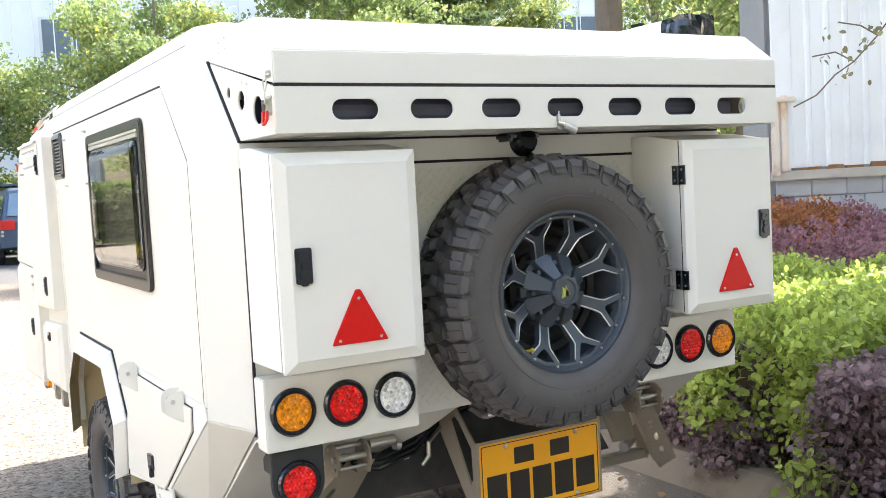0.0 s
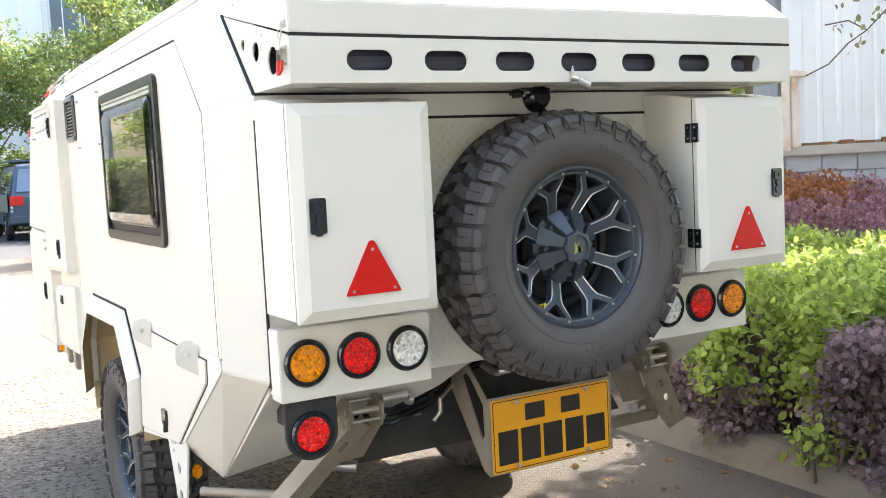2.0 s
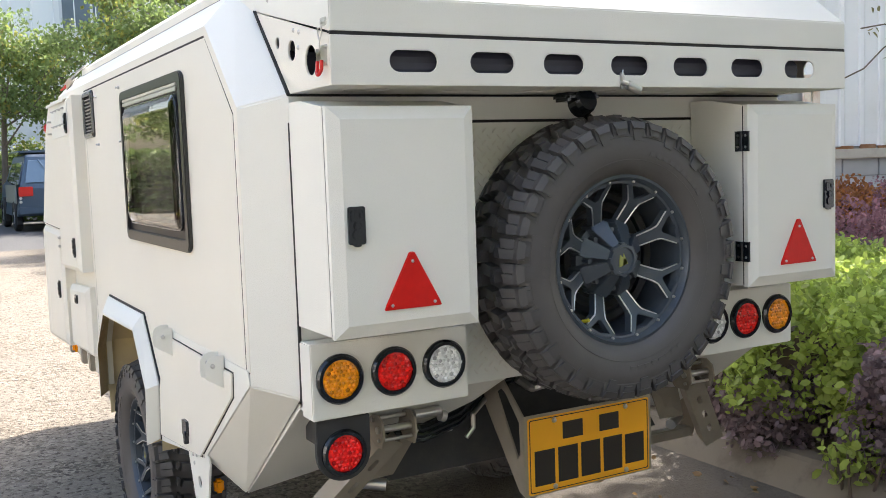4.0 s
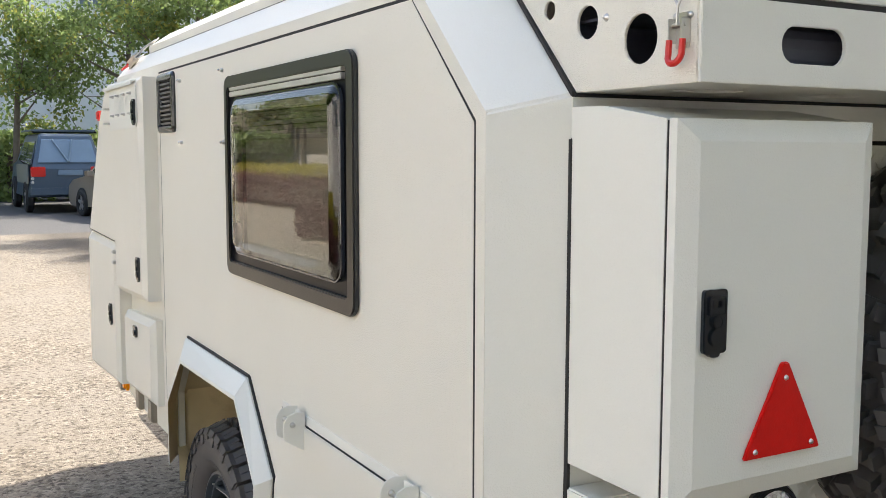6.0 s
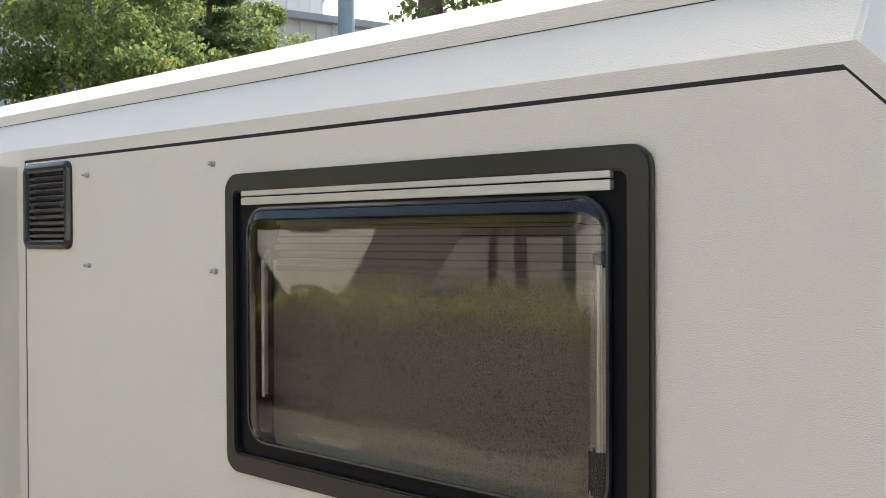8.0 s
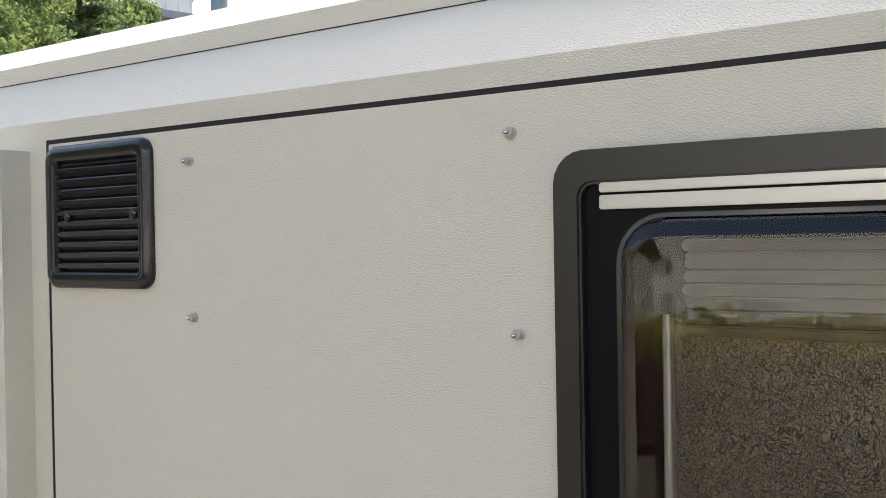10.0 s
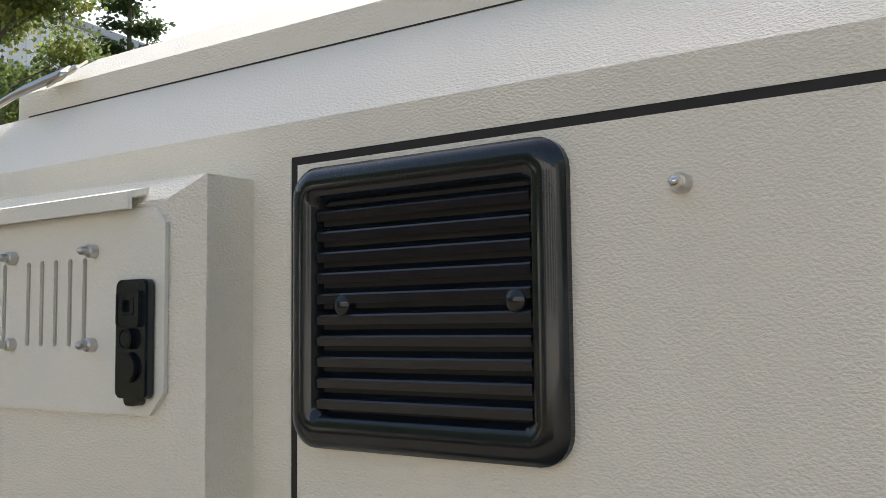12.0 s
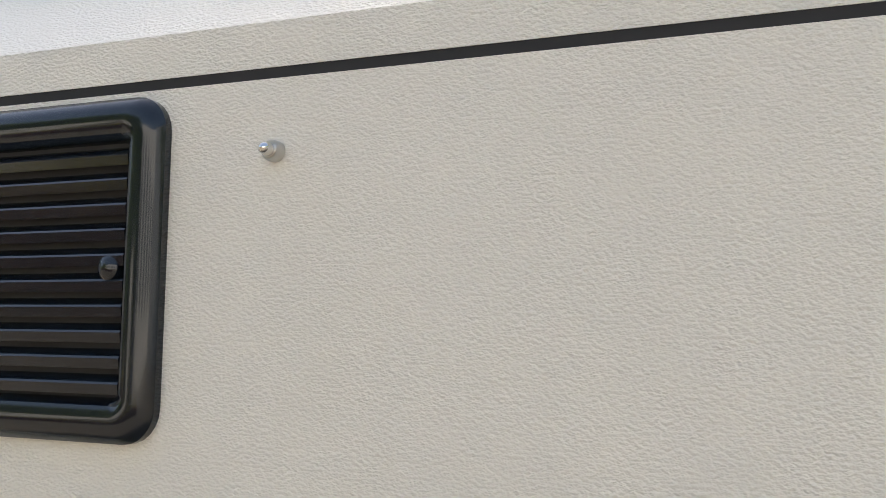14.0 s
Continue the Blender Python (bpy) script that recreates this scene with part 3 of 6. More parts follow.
for za, zb in ((z1 - 0.0385, z1 - 0.030), (z1 - 0.0535, z1 - 0.041)):
    bm = bmesh.new()
    block(bm, (-0.012, y0 + 0.056, za), (0.0, y1 - 0.046, zb), 0.0012)
    part("blind_rail", bm, ALU, window, "pale aluminium rail")
TINT = bpy.data.materials.new("smoked_acrylic")
TINT.use_nodes = True
tb = TINT.node_tree.nodes["Principled BSDF"]
tb.inputs["Base Color"].default_value = (0.60, 0.59, 0.545, 1)
tb.inputs["Roughness"].default_value, tb.inputs["Transmission Weight"].default_value, tb.inputs["IOR"].default_value = 0.01, 1.0, 1.56
tn = TINT.node_tree.nodes.new("ShaderNodeTexNoise")
tn.inputs["Scale"].default_value = 5.0
tc = TINT.node_tree.nodes.new("ShaderNodeTexCoord")
tp = TINT.node_tree.nodes.new("ShaderNodeBump")
tp.inputs["Strength"].default_value, tp.inputs["Distance"].default_value = 0.03, 0.01
TINT.node_tree.links.new(tc.outputs["Object"], tn.inputs["Vector"])
TINT.node_tree.links.new(tn.outputs["Fac"], tp.inputs["Height"])
TINT.node_tree.links.new(tp.outputs["Normal"], tb.inputs["Normal"])
gy0, gz0, gy1, gz1 = y0 + 0.062, z0 + 0.062, y1 - 0.066, z1 - 0.062
bm = bmesh.new()                             # domed pane: rim and a raised field
rings = [(0, 0.0), (0, -0.012), (0.004, -0.016), (0.016, -0.021), (0.034, -0.024)]
loft(bm, [[(x, u, v) for u, v in rrect(gy0 + d, gz0 + d, gy1 - d, gz1 - d, max(0.012, 0.04 - d), 6)] for d, x in rings])
pane = part("pane", bm, TINT, window, "smoked acrylic pane with rounded rim")
pane.visible_shadow = False
bm = bmesh.new()
plate(bm, rrect(gy0 - 0.004, gz0 - 0.004, gy1 + 0.004, gz1 + 0.004, 0.044, 6), -0.006, -0.0125, "x", holes=[rrect(gy0, gz0, gy1, gz1, 0.040, 6)])
part("pane_rim", bm, mat("rim_acrylic", (0.035, 0.04, 0.05), rough=0.12, var=0.1, spec=0.9), window)
for y in (gy0 + 0.018, gy1 - 0.040):
    bm = bmesh.new()
    rod(bm, (0.004, y, gz0 + 0.03), (0.004, y, gz1 - 0.07), 0.0055)
    part("stay", bm, ALU, window, "aluminium window stay")
    bm = bmesh.new()
    block(bm, (-0.003, y - 0.012, gz0 + 0.02), (0.012, y + 0.012, gz0 + 0.08), 0.004)
    part("stay_latch", bm, PLASTIC, window)
    bm = bmesh.new()
    block(bm, (-0.003, y - 0.008, gz1 - 0.085), (0.012, y + 0.008, gz1 - 0.065), 0.003)
    part("stay_clip", bm, PLASTIC, window)


def embossed(name, ground_tone, line_tone):
    """Vinyl blind with an embossed pattern of small curls."""
    m = mat(name, ground_tone, rough=0.34, metal=0.65, var=0.12, scale=9, spec=0.5)
    nt = m.node_tree
    b = nt.nodes["Principled BSDF"]
    co = nt.nodes.new("ShaderNodeTexCoord")
    wob = nt.nodes.new("ShaderNodeTexNoise")
    wob.inputs["Scale"].default_value, wob.inputs["Detail"].default_value = 80, 1
    nt.links.new(co.outputs["Object"], wob.inputs["Vector"])
    mx = nt.nodes.new("ShaderNodeMix")
    mx.data_type = "RGBA"
    mx.blend_type = "LINEAR_LIGHT"
    mx.inputs["Factor"].default_value = 0.03
    nt.links.new(co.outputs["Object"], mx.inputs["A"])
    nt.links.new(wob.outputs["Color"], mx.inputs["B"])
    cells = nt.nodes.new("ShaderNodeTexVoronoi")
    cells.feature = "DISTANCE_TO_EDGE"
    cells.inputs["Scale"].default_value = 135
    nt.links.new(mx.outputs["Result"], cells.inputs["Vector"])
    ln = nt.nodes.new("ShaderNodeMapRange")
    ln.inputs["From Min"].default_value, ln.inputs["From Max"].default_value = 0.01, 0.11
    nt.links.new(cells.outputs["Distance"], ln.inputs["Value"])
    tone = nt.nodes.new("ShaderNodeMix")
    tone.data_type = "RGBA"
    tone.inputs["A"].default_value = (*line_tone, 1)
    nt.links.new(b.inputs["Base Color"].links[0].from_socket, tone.inputs["B"])
    nt.links.new(ln.outputs["Result"], tone.inputs["Factor"])
    nt.links.new(tone.outputs["Result"], b.inputs["Base Color"])
    bp = nt.nodes.new("ShaderNodeBump")
    bp.inputs["Strength"].default_value, bp.inputs["Distance"].default_value = 0.7, 0.002
    nt.links.new(ln.outputs["Result"], bp.inputs["Height"])
    nt.links.new(bp.outputs["Normal"], b.inputs["Normal"])
    return m


BLIND = mat("grey_pleated_blind", (0.34, 0.325, 0.285), rough=0.7, var=0.1, scale=6)
bm = bmesh.new()
block(bm, (0.034, gy0 - 0.005, gz0 - 0.005), (0.038, gy1 - 0.026, gz1 - 0.085))
part("blind", bm, embossed("embossed_blind", (0.84, 0.78, 0.66), (0.27, 0.245, 0.20)), window, "grey-brown blind with embossed curls behind the pane")
for i in range(8):
    bm = bmesh.new()
    za = gz1 - 0.102 + i * 0.0115
    d = 0.004 * ((i * 7) % 3)
    block(bm, (0.022 + d, gy0, za), (0.032 + d, gy1 - 0.045, za + 0.0095), 0.002)
    part("blind_pleat", bm, BLIND, window)
bm = bmesh.new()
block(bm, (0.05, y0 + 0.01, z0 + 0.01), (0.055, y1 - 0.01, z1 - 0.01))
part("window_backing", bm, UNDER, window)

# ---- louvre vent
VY0, VY1, VZ0, VZ1 = 1.602, 1.8165, 1.6395, 1.8290
bm = bmesh.new()
rings = [(0.0, 0.0), (0.0, -0.0050), (0.0030, -0.0090), (0.0080, -0.0115), (0.0150, -0.0120), (0.0205, -0.0095), (0.0240, -0.0030), (0.0248, 0.003)]
loops = []
for d, x in rings:
    loops.append([(x, u, v) for u, v in rrect(VY0 + d, VZ0 + d, VY1 - d, VZ1 - d, max(0.007, 0.02 - d * 0.7), 6)])
loft(bm, loops, cap=False)
vent = part("louvre_vent", bm, PLASTIC, trailer, "black plastic louvre vent near the roof edge", smooth=True)
bm = bmesh.new()
block(bm, (0.004, VY0 + 0.012, VZ0 + 0.012), (-0.0006, VY1 - 0.012, VZ1 - 0.012))
part("vent_backing", bm, GROOVE, vent)
n_slat = 10
for i in range(n_slat):
    zc = 1.7955 - i * 0.01395
    bm = bmesh.new()
    prof = [(-0.0064, zc - 0.0042), (-0.0074, zc + 0.0014), (-0.0066, zc + 0.0026), (-0.0012, zc + 0.0066), (-0.0012, zc + 0.0052), (-0.0052, zc - 0.0010)]
    loft(bm, [[(x, VY0 + 0.0235, z) for x, z in prof], [(x, VY1 - 0.0235, z) for x, z in prof]])
    part("slat", bm, PLASTIC, vent)
for y in (VY0 + 0.034, VY1 - 0.0455):
    bm = bmesh.new()
    lathe(bm, [(0.0001, 0.0085), (0.0045, 0.0080), (0.0068, 0.0062), (0.0076, 0.003), (0.0076, 0.0)], 20, pose(-0.0010, y, 1.7345, 0, -90, 0))
    part("knob", bm, PLASTIC, vent, smooth=True)


# ---- awning studs
for y, z in ((1.535, 1.794), (1.532, 1.607), (1.090, 1.794), (1.085, 1.604)):
    bm = bmesh.new()
    lathe(bm, [(0.0058, 0), (0.0056, 0.005), (0.0046, 0.0066), (0.003, 0.0066)], 16, pose(0, y, z, 0, -90, 0))
    sb = part("stud", bm, STEEL, trailer, "small snap stud with a bright steel tip", smooth=True)
    bm = bmesh.new()
    lathe(bm, [(0.0034, 0.006), (0.0036, 0.010), (0.0030, 0.0122), (0.0015, 0.0135), (0.0001, 0.0138)], 16, pose(0, y, z, 0, -90, 0))
    part("stud_tip", bm, CHROME, sb, smooth=True)

# ---- wheel arch: eyebrow flare, liner
OUT = [(1.68, 0.60), (1.68, 0.80), (1.51, 1.006), (0.90, 1.006), (0.718, 0.795), (0.750, 0.603)]
LIP = [(1.615, 0.585), (1.620, 0.79), (1.44, 0.955), (0.885, 0.965), (0.735, 0.78), (0.765, 0.585)]
INN = [(1.605, 0.585), (1.61, 0.785), (1.435, 0.945), (0.89, 0.955), (0.742, 0.775), (0.772, 0.585)]
bm = bmesh.new()
rows = [[bm.verts.new((x, u, v)) for u, v in poly] for poly, x in ((OUT, 0.008), (OUT, -0.010), (LIP, -0.047), (INN, -0.047))]
for a, b in zip(rows, rows[1:]):
    for i in range(len(a) - 1):
        bm.faces.new((a[i], a[i + 1], b[i + 1], b[i]))
flare = part("wheel_flare", bm, PAINT_SMOOTH, trailer, "angular cream wheel-arch flare")
bm = bmesh.new()
rows = [[bm.verts.new((x, u, v)) for u, v in poly] for poly, x in ((INN, -0.0465), ([(u * 0.985 + 0.018, v - 0.008) for u, v in OUT], -0.004), ([(u * 0.985 + 0.018, v - 0.008) for u, v in OUT], 0.03))]
for a, b in zip(rows, rows[1:]):
    for i in range(len(a) - 1):
        bm.faces.new((a[i], a[i + 1], b[i + 1], b[i]))
part("flare_lining", bm, KHAKI, flare)
bm = bmesh.new()
for i in range(len(OUT) - 1):
    (ya, za), (yb, zb) = OUT[i], OUT[i + 1]
    if i >= 2:
        d = Vector((yb - ya, zb - za)).normalized()
        nrm = Vector((d.y, -d.x)) * 0.007
        if nrm.dot(Vector((ya - 1.2, za - 0.6))) < 0:
            nrm = -nrm
        plate(bm, [(ya, za), (yb, zb), (yb + nrm.x, zb + nrm.y), (ya + nrm.x, za + nrm.y)], 0.002, -0.0055)
part("flare_seal", bm, GROOVE, trailer)
bm = bmesh.new()
loops = []
for x, d in ((0.0, 0.0), (0.40, 0.0)):
    loops.append([(x, u, v) for u, v in [(1.672, 0.50), (1.677, 0.803), (1.504, 1.001), (0.904, 1.001), (0.726, 0.792), (0.757, 0.56)]])
a, b = [[bm.verts.new(p) for p in l] for l in loops]
for i in range(5):
    bm.faces.new((a[i], a[i + 1], b[i + 1], b[i]))
bm.faces.new(b)
part("wheel_well", bm, KHAKI, trailer, "khaki metal wheel-well liner")
bm = bmesh.new()
block(bm, (0.42, 0.70, 0.55), (0.44, 1.80, 0.98))
rod(bm, (0.30, 1.33, 0.40), (W - 0.30, 1.33, 0.40), 0.045)
part("axle", bm, UNDER, trailer)

# ---- lower skirt with its storage flap
bm = bmesh.new()
plate(bm, [(0.650, SKIRT_Z), (-0.232, SKIRT_Z), (-0.245, 0.968), (0.20, 0.677), (0.742, 0.600), (0.712, 0.795), (0.650, 0.80)], -0.003, 0.02, bev=0.001)
part("side_skirt", bm, PAINT_SMOOTH, trailer)
FLAP = [(0.640, 0.981), (-0.116, 0.979), (-0.110, 0.913), (0.232, 0.672), (0.728, 0.622), (0.700, 0.79), (0.668, 0.86)]
bm = bmesh.new()
plate(bm, inset(FLAP, 0.002), -0.0035, -0.0095, bev=0.0018)
flap_ob = part("storage_flap", bm, PAINT, trailer, "cream lower storage flap hung on two hinges")
bm = bmesh.new()
plate(bm, inset(FLAP, -0.0012), -0.0028, -0.0042)
part("flap_seal", bm, GROOVE, flap_ob)
for y in (0.495, -0.045):
    for k, (dy, zt) in enumerate(((0.0, 0.0), (0.048, 0.004))):
        fin = [(-0.006, 1.012 + zt), (-0.030, 1.014 + zt), (-0.046, 1.008 + zt), (-0.055, 0.994 + zt), (-0.057, 0.975), (-0.055, 0.955), (-0.006, 0.925)]
        bm = bmesh.new()
        plate(bm, fin, y + dy - 0.0015, y + dy + 0.0015, "y", bev=0.0006)
        part("flap_hinge", bm, PAINT_SMOOTH, flap_ob, "cream sheet-metal hinge cheek with a steel pin")
        bm = bmesh.new()
        lathe(bm, [(0.0001, 0.008), (0.004, 0.0072), (0.0058, 0.005), (0.0062, 0.0)], 14, pose(-0.036, y + dy - 0.0015, 0.988 + zt / 2, 90))
        part("hinge_pin", bm, STEEL, flap_ob, smooth=True)
    bm = bmesh.new()
    rod(bm, (-0.036, y, 0.988), (-0.036, y + 0.048, 0.99), 0.004)
    part("hinge_rod", bm, STEEL, flap_ob, smooth=True)
    bm = bmesh.new()
    block(bm, (-0.012, y + 0.002, 0.930), (-0.0098, y + 0.046, 1.010), 0.0008)
    part("hinge_leaf", bm, PAINT_SMOOTH, flap_ob)
bm = bmesh.new()
plate(bm, rrect(0.345, 0.705, 0.395, 0.752, 0.006), -0.0095, -0.018, bev=0.001)
plate(bm, rrect(0.352, 0.682, 0.370, 0.720, 0.006), -0.0095, -0.022, bev=0.001)
part("flap_latch", bm, PLASTIC, flap_ob)
bm = bmesh.new()                             # perforated leg bracket under the corner
plate(bm, [(0.40, 0.66), (0.185, 0.70), (0.165, 0.665), (0.24, 0.42), (0.30, 0.42)], -0.002, 0.004, holes=[disc(0.28, 0.585, 0.018, 14), disc(0.275, 0.50, 0.018, 14)])
lb = part("leg_bracket", bm, PAINT_SMOOTH, trailer, "perforated cream bracket with rivets")
for y, z in ((0.34, 0.655), (0.30, 0.662), (0.215, 0.68), (0.33, 0.63)):
    bm = bmesh.new()
    lathe(bm, [(0.0001, 0.004), (0.005, 0.003), (0.007, 0)], 10, pose(-0.002, y, z, 0, -90, 0))
    part("rivet", bm, STEEL, lb, smooth=True)
bm = bmesh.new()
block(bm, (0.025, 0.215, 0.560), (0.052, 0.243, 0.60), 0.007)
part("side_marker", bm, LENS["amber"], trailer, "amber side marker lamp")


# ---- nose boxes on the side
def side_box(name, poly, label, x1=-0.075, xm=-0.056, d=0.024):
    """A box standing out from the side, with bevelled edges."""
    bm = bmesh.new()
    inner = inset(poly, d)
    loft(bm, [[(0.0, u, v) for u, v in poly], [(xm, u, v) for u, v in poly], [(x1, u, v) for u, v in inner]])
    bmesh.ops.bevel(bm, geom=[e for e in bm.edges if e.calc_face_angle(0) > 0.2], offset=0.004, segments=2, affect="EDGES")
    return part(name, bm, PAINT, trailer, label)


UB = [(1.830, 1.834), (2.43, 1.842), (2.60, 1.72), (2.905, 1.245), (2.325, 1.235), (2.325, 1.065), (1.830, 1.080)]
UBI = [(1.853, 1.817), (2.42, 1.818), (2.57, 1.70), (2.87, 1.262), (2.305, 1.252), (2.305, 1.085), (1.853, 1.102)]
bm = bmesh.new()
loft(bm, [[(0.0, u + (0.002 if u < 1.84 else 0.0), v) for u, v in UB], [(-0.045, u, v) for u, v in UB], [(-0.060, u, v) for u, v in UBI]])
bmesh.ops.bevel(bm, geom=[e for e in bm.edges if e.calc_face_angle(0) > 0.2], offset=0.004, segments=2, affect="EDGES")
ubox = part("nose_box", bm, PAINT, trailer, "tall cream storage box standing out from the nose")
ubox.location.y, ubox.location.z = NOSE, -0.007
lbox = side_box("low_box", [(1.825, 1.008), (2.300, 0.982), (2.300, 0.688), (1.825, 0.710)], "cream lower storage box with a bevelled top", -0.040, -0.022)
fbox = side_box("front_box", [(2.335, 1.229), (2.925, 1.236), (2.965, 0.652), (2.335, 0.684)], "cream front corner storage box", -0.060, -0.045)
lbox.location.y = fbox.location.y = NOSE
paddle_latch(ubox, 1.893, 1.188, -0.060, "x", (0.036, 0.080))
paddle_latch(fbox, 2.425, 0.950, -0.060, "x", (0.036, 0.080))
bm = bmesh.new()
plate(bm, rrect(2.045, 0.915, 2.095, 0.955, 0.006), -0.040, -0.048, bev=0.001)
plate(bm, rrect(2.058, 0.922, 2.082, 0.940, 0.005), -0.048, -0.051, bev=0.0006)
part("box_latch", bm, PLASTIC, lbox)

# slotted service hatch on the tall box
HX = -0.061
bm = bmesh.new()
hatch = [(1.851, 1.800), (1.851, 1.684), (1.866, 1.668), (2.325, 1.664), (2.325, 1.812), (1.866, 1.812)]
HS = [1.943 + 0.0185 * k for k in range(5)] + [2.051 + 0.0185 * k for k in range(5)] + [2.159 + 0.0185 * k for k in range(4)]
plate(bm, hatch, HX + 0.0005, HX - 0.0025, holes=[rrect(y - 0.0028, 1.7145, y + 0.0028, 1.780, 0.0026, 3) for y in HS])
part("service_hatch", bm, PAINT_SMOOTH, ubox, "cream hatch plate with narrow slots")
bm = bmesh.new()
plate(bm, [(1.92, 1.70), (2.25, 1.70), (2.25, 1.795), (1.92, 1.795)], HX + 0.001, HX - 0.0003)
part("slot_backing", bm, mat("slot_liner", (0.34, 0.32, 0.28), rough=0.8, var=0.05), ubox)
bm = bmesh.new()                             # drip lip
loft(bm, [[(-0.055, y, 1.828), (-0.073, y, 1.823), (-0.073, y, 1.811), (-0.0695, y, 1.811), (-0.0695, y, 1.819), (-0.055, y, 1.823)] for y in (1.880, 2.40)])
part("drip_lip", bm, PAINT_SMOOTH, ubox)
for y in (1.931, 2.037, 2.143, 2.237):
    for z in (1.784, 1.716):
        bm = bmesh.new()
        lathe(bm, [(0.0052, 0), (0.0050, 0.006), (0.0038, 0.0075), (0.0032, 0.0075), (0.0032, 0.012), (0.0020, 0.014), (0.0001, 0.015)], 14, pose(HX - 0.0025, y, z, 0, -90, 0))
        part("stud", bm, STEEL, ubox, smooth=True)
paddle_latch(ubox, 1.8775, 1.7205, HX - 0.0025, "x", (0.035, 0.082))
for z in (1.745, 1.690):
    bm = bmesh.new()
    block(bm, (-0.080, 2.335, z - 0.004), (-0.055, 2.375, z + 0.004), 0.002)
    part("hatch_hinge", bm, STEEL, ubox)
bm = bmesh.new()
plate(bm, [(2.325, 1.2425), (2.90, 1.2545), (2.90, 1.2525), (2.325, 1.2405)], -0.03, -0.0605)
part("nose_joint", bm, GROOVE, trailer).location.y = NOSE
for z in (1.200, 1.160):
    bm = bmesh.new()
    block(bm, (-0.070, 2.315, z - 0.006), (-0.045, 2.345, z + 0.006), 0.003)
    part("box_catch", bm, STEEL, fbox)
bm = bmesh.new()                             # marker lamps at the nose
block(bm, (-0.05, 2.67, 1.705), (-0.02, 2.71, 1.745), 0.006)
part("nose_marker", bm, REDPLASTIC, trailer, "small red nose marker lamp").location.y = NOSE
bm = bmesh.new()
block(bm, (-0.02, 2.43, 0.632), (0.03, 2.48, 0.68), 0.01)
part("low_marker", bm, LENS["amber"], trailer, "amber marker lamp under the front box").location.y = NOSE
for y in (1.95, 2.16, 2.50):
    bm = bmesh.new()
    block(bm, (-0.02, y, 0.62), (0.02, y + 0.06, 0.70), 0.004)
    part("box_bracket", bm, RAW, trailer).location.y = NOSE
bm = bmesh.new()                             # drawbar, and an unseen box added ahead of the nose for its shadow
block(bm, (0.35, 2.86, 0.55), (W - 0.35, 3.75, 1.45), 0.02)
part("drawbar_locker", bm, PAINT, trailer).location.y = NOSE
bm = bmesh.new()
block(bm, (0.86, 3.5, 0.48), (0.98, 4.6, 0.58), 0.01)
part("drawbar", bm, RAW, trailer).location.y = NOSE
bm = bmesh.new()
block(bm, (0.02, 2.60, 1.83), (0.12, 2.68, 1.90), 0.03)
part("nose_floodlight", bm, PLASTIC, trailer, "black flood lamp on the nose").location.y = NOSE


# ---- over-centre latches with red grips
def draw_latch(m, label="stainless draw latch with a red grip", r=0.0018, reach=0.040, out=0.010, cheek=0.016):
    """Built along local z (upwards), standing out along local -x."""
    bm = bmesh.new()
    block(bm, (-0.0035, -0.012, -0.040), (0.0, 0.012, 0.004), 0.001, m)
    for s in (-1, 1):
        block(bm, (-cheek, s * 0.011 - 0.0012, -0.034), (0.0, s * 0.011 + 0.0012, -0.004), 0.0005, m)
    ob = part("draw_latch", bm, STEEL, trailer, label)
    bm = bmesh.new()
    pts = [(-out, -0.010, reach), (-0.010, -0.011, 0.028), (-0.011, 0.0, 0.012), (-0.012, 0.0, -0.012)]
    tube(bm, [m @ Vector(p) for p in pts], r)
    tube(bm, [m @ Vector((p[0], -p[1], p[2])) for p in pts[:3]], r)
    tube(bm, [m @ Vector(p) for p in ((-out, -0.010, reach), (-out, 0.010, reach))], r)
    rod(bm, m @ Vector((-0.009, -0.014, -0.012)), m @ Vector((-0.009, 0.014, -0.012)), 0.003)
    part("bail", bm, STEEL, ob, smooth=True)
    for y, z in ((-0.009, 0.052), (0.009, 0.053), (-0.013, 0.0), (0.013, 0.0)):
        t = bmesh.new()
        bmesh.ops.create_icosphere(t, subdivisions=2, radius=0.0045)
        part("rivet", merge(bmesh.new(), t, m @ Matrix.Translation((-0.002, y, z)) @ Matrix.Diagonal((0.7, 1, 1, 1))), STEEL, ob, smooth=True)
    bm = bmesh.new()
    plate(bm, rrect(-0.017, 0.044, 0.017, 0.062, 0.006), 0.0, -0.002, "x")
    bmesh.ops.transform(bm, matrix=m, verts=bm.verts)
    part("keeper", bm, STEEL, ob)
    bm = bmesh.new()
    pts = [(-0.013, -0.012, -0.030)] + [(-0.014 - 0.004 * math.sin(math.pi * i / 8), -0.012 * math.cos(math.pi * i / 8), -0.048 - 0.012 * math.sin(math.pi * i / 8)) for i in range(9)] + [(-0.013, 0.012, -0.030)]
    tube(bm, [m @ Vector(p) for p in pts], 0.0042)
    part("grip", bm, REDPLASTIC, ob, "red plastic grip", smooth=True)
    return ob


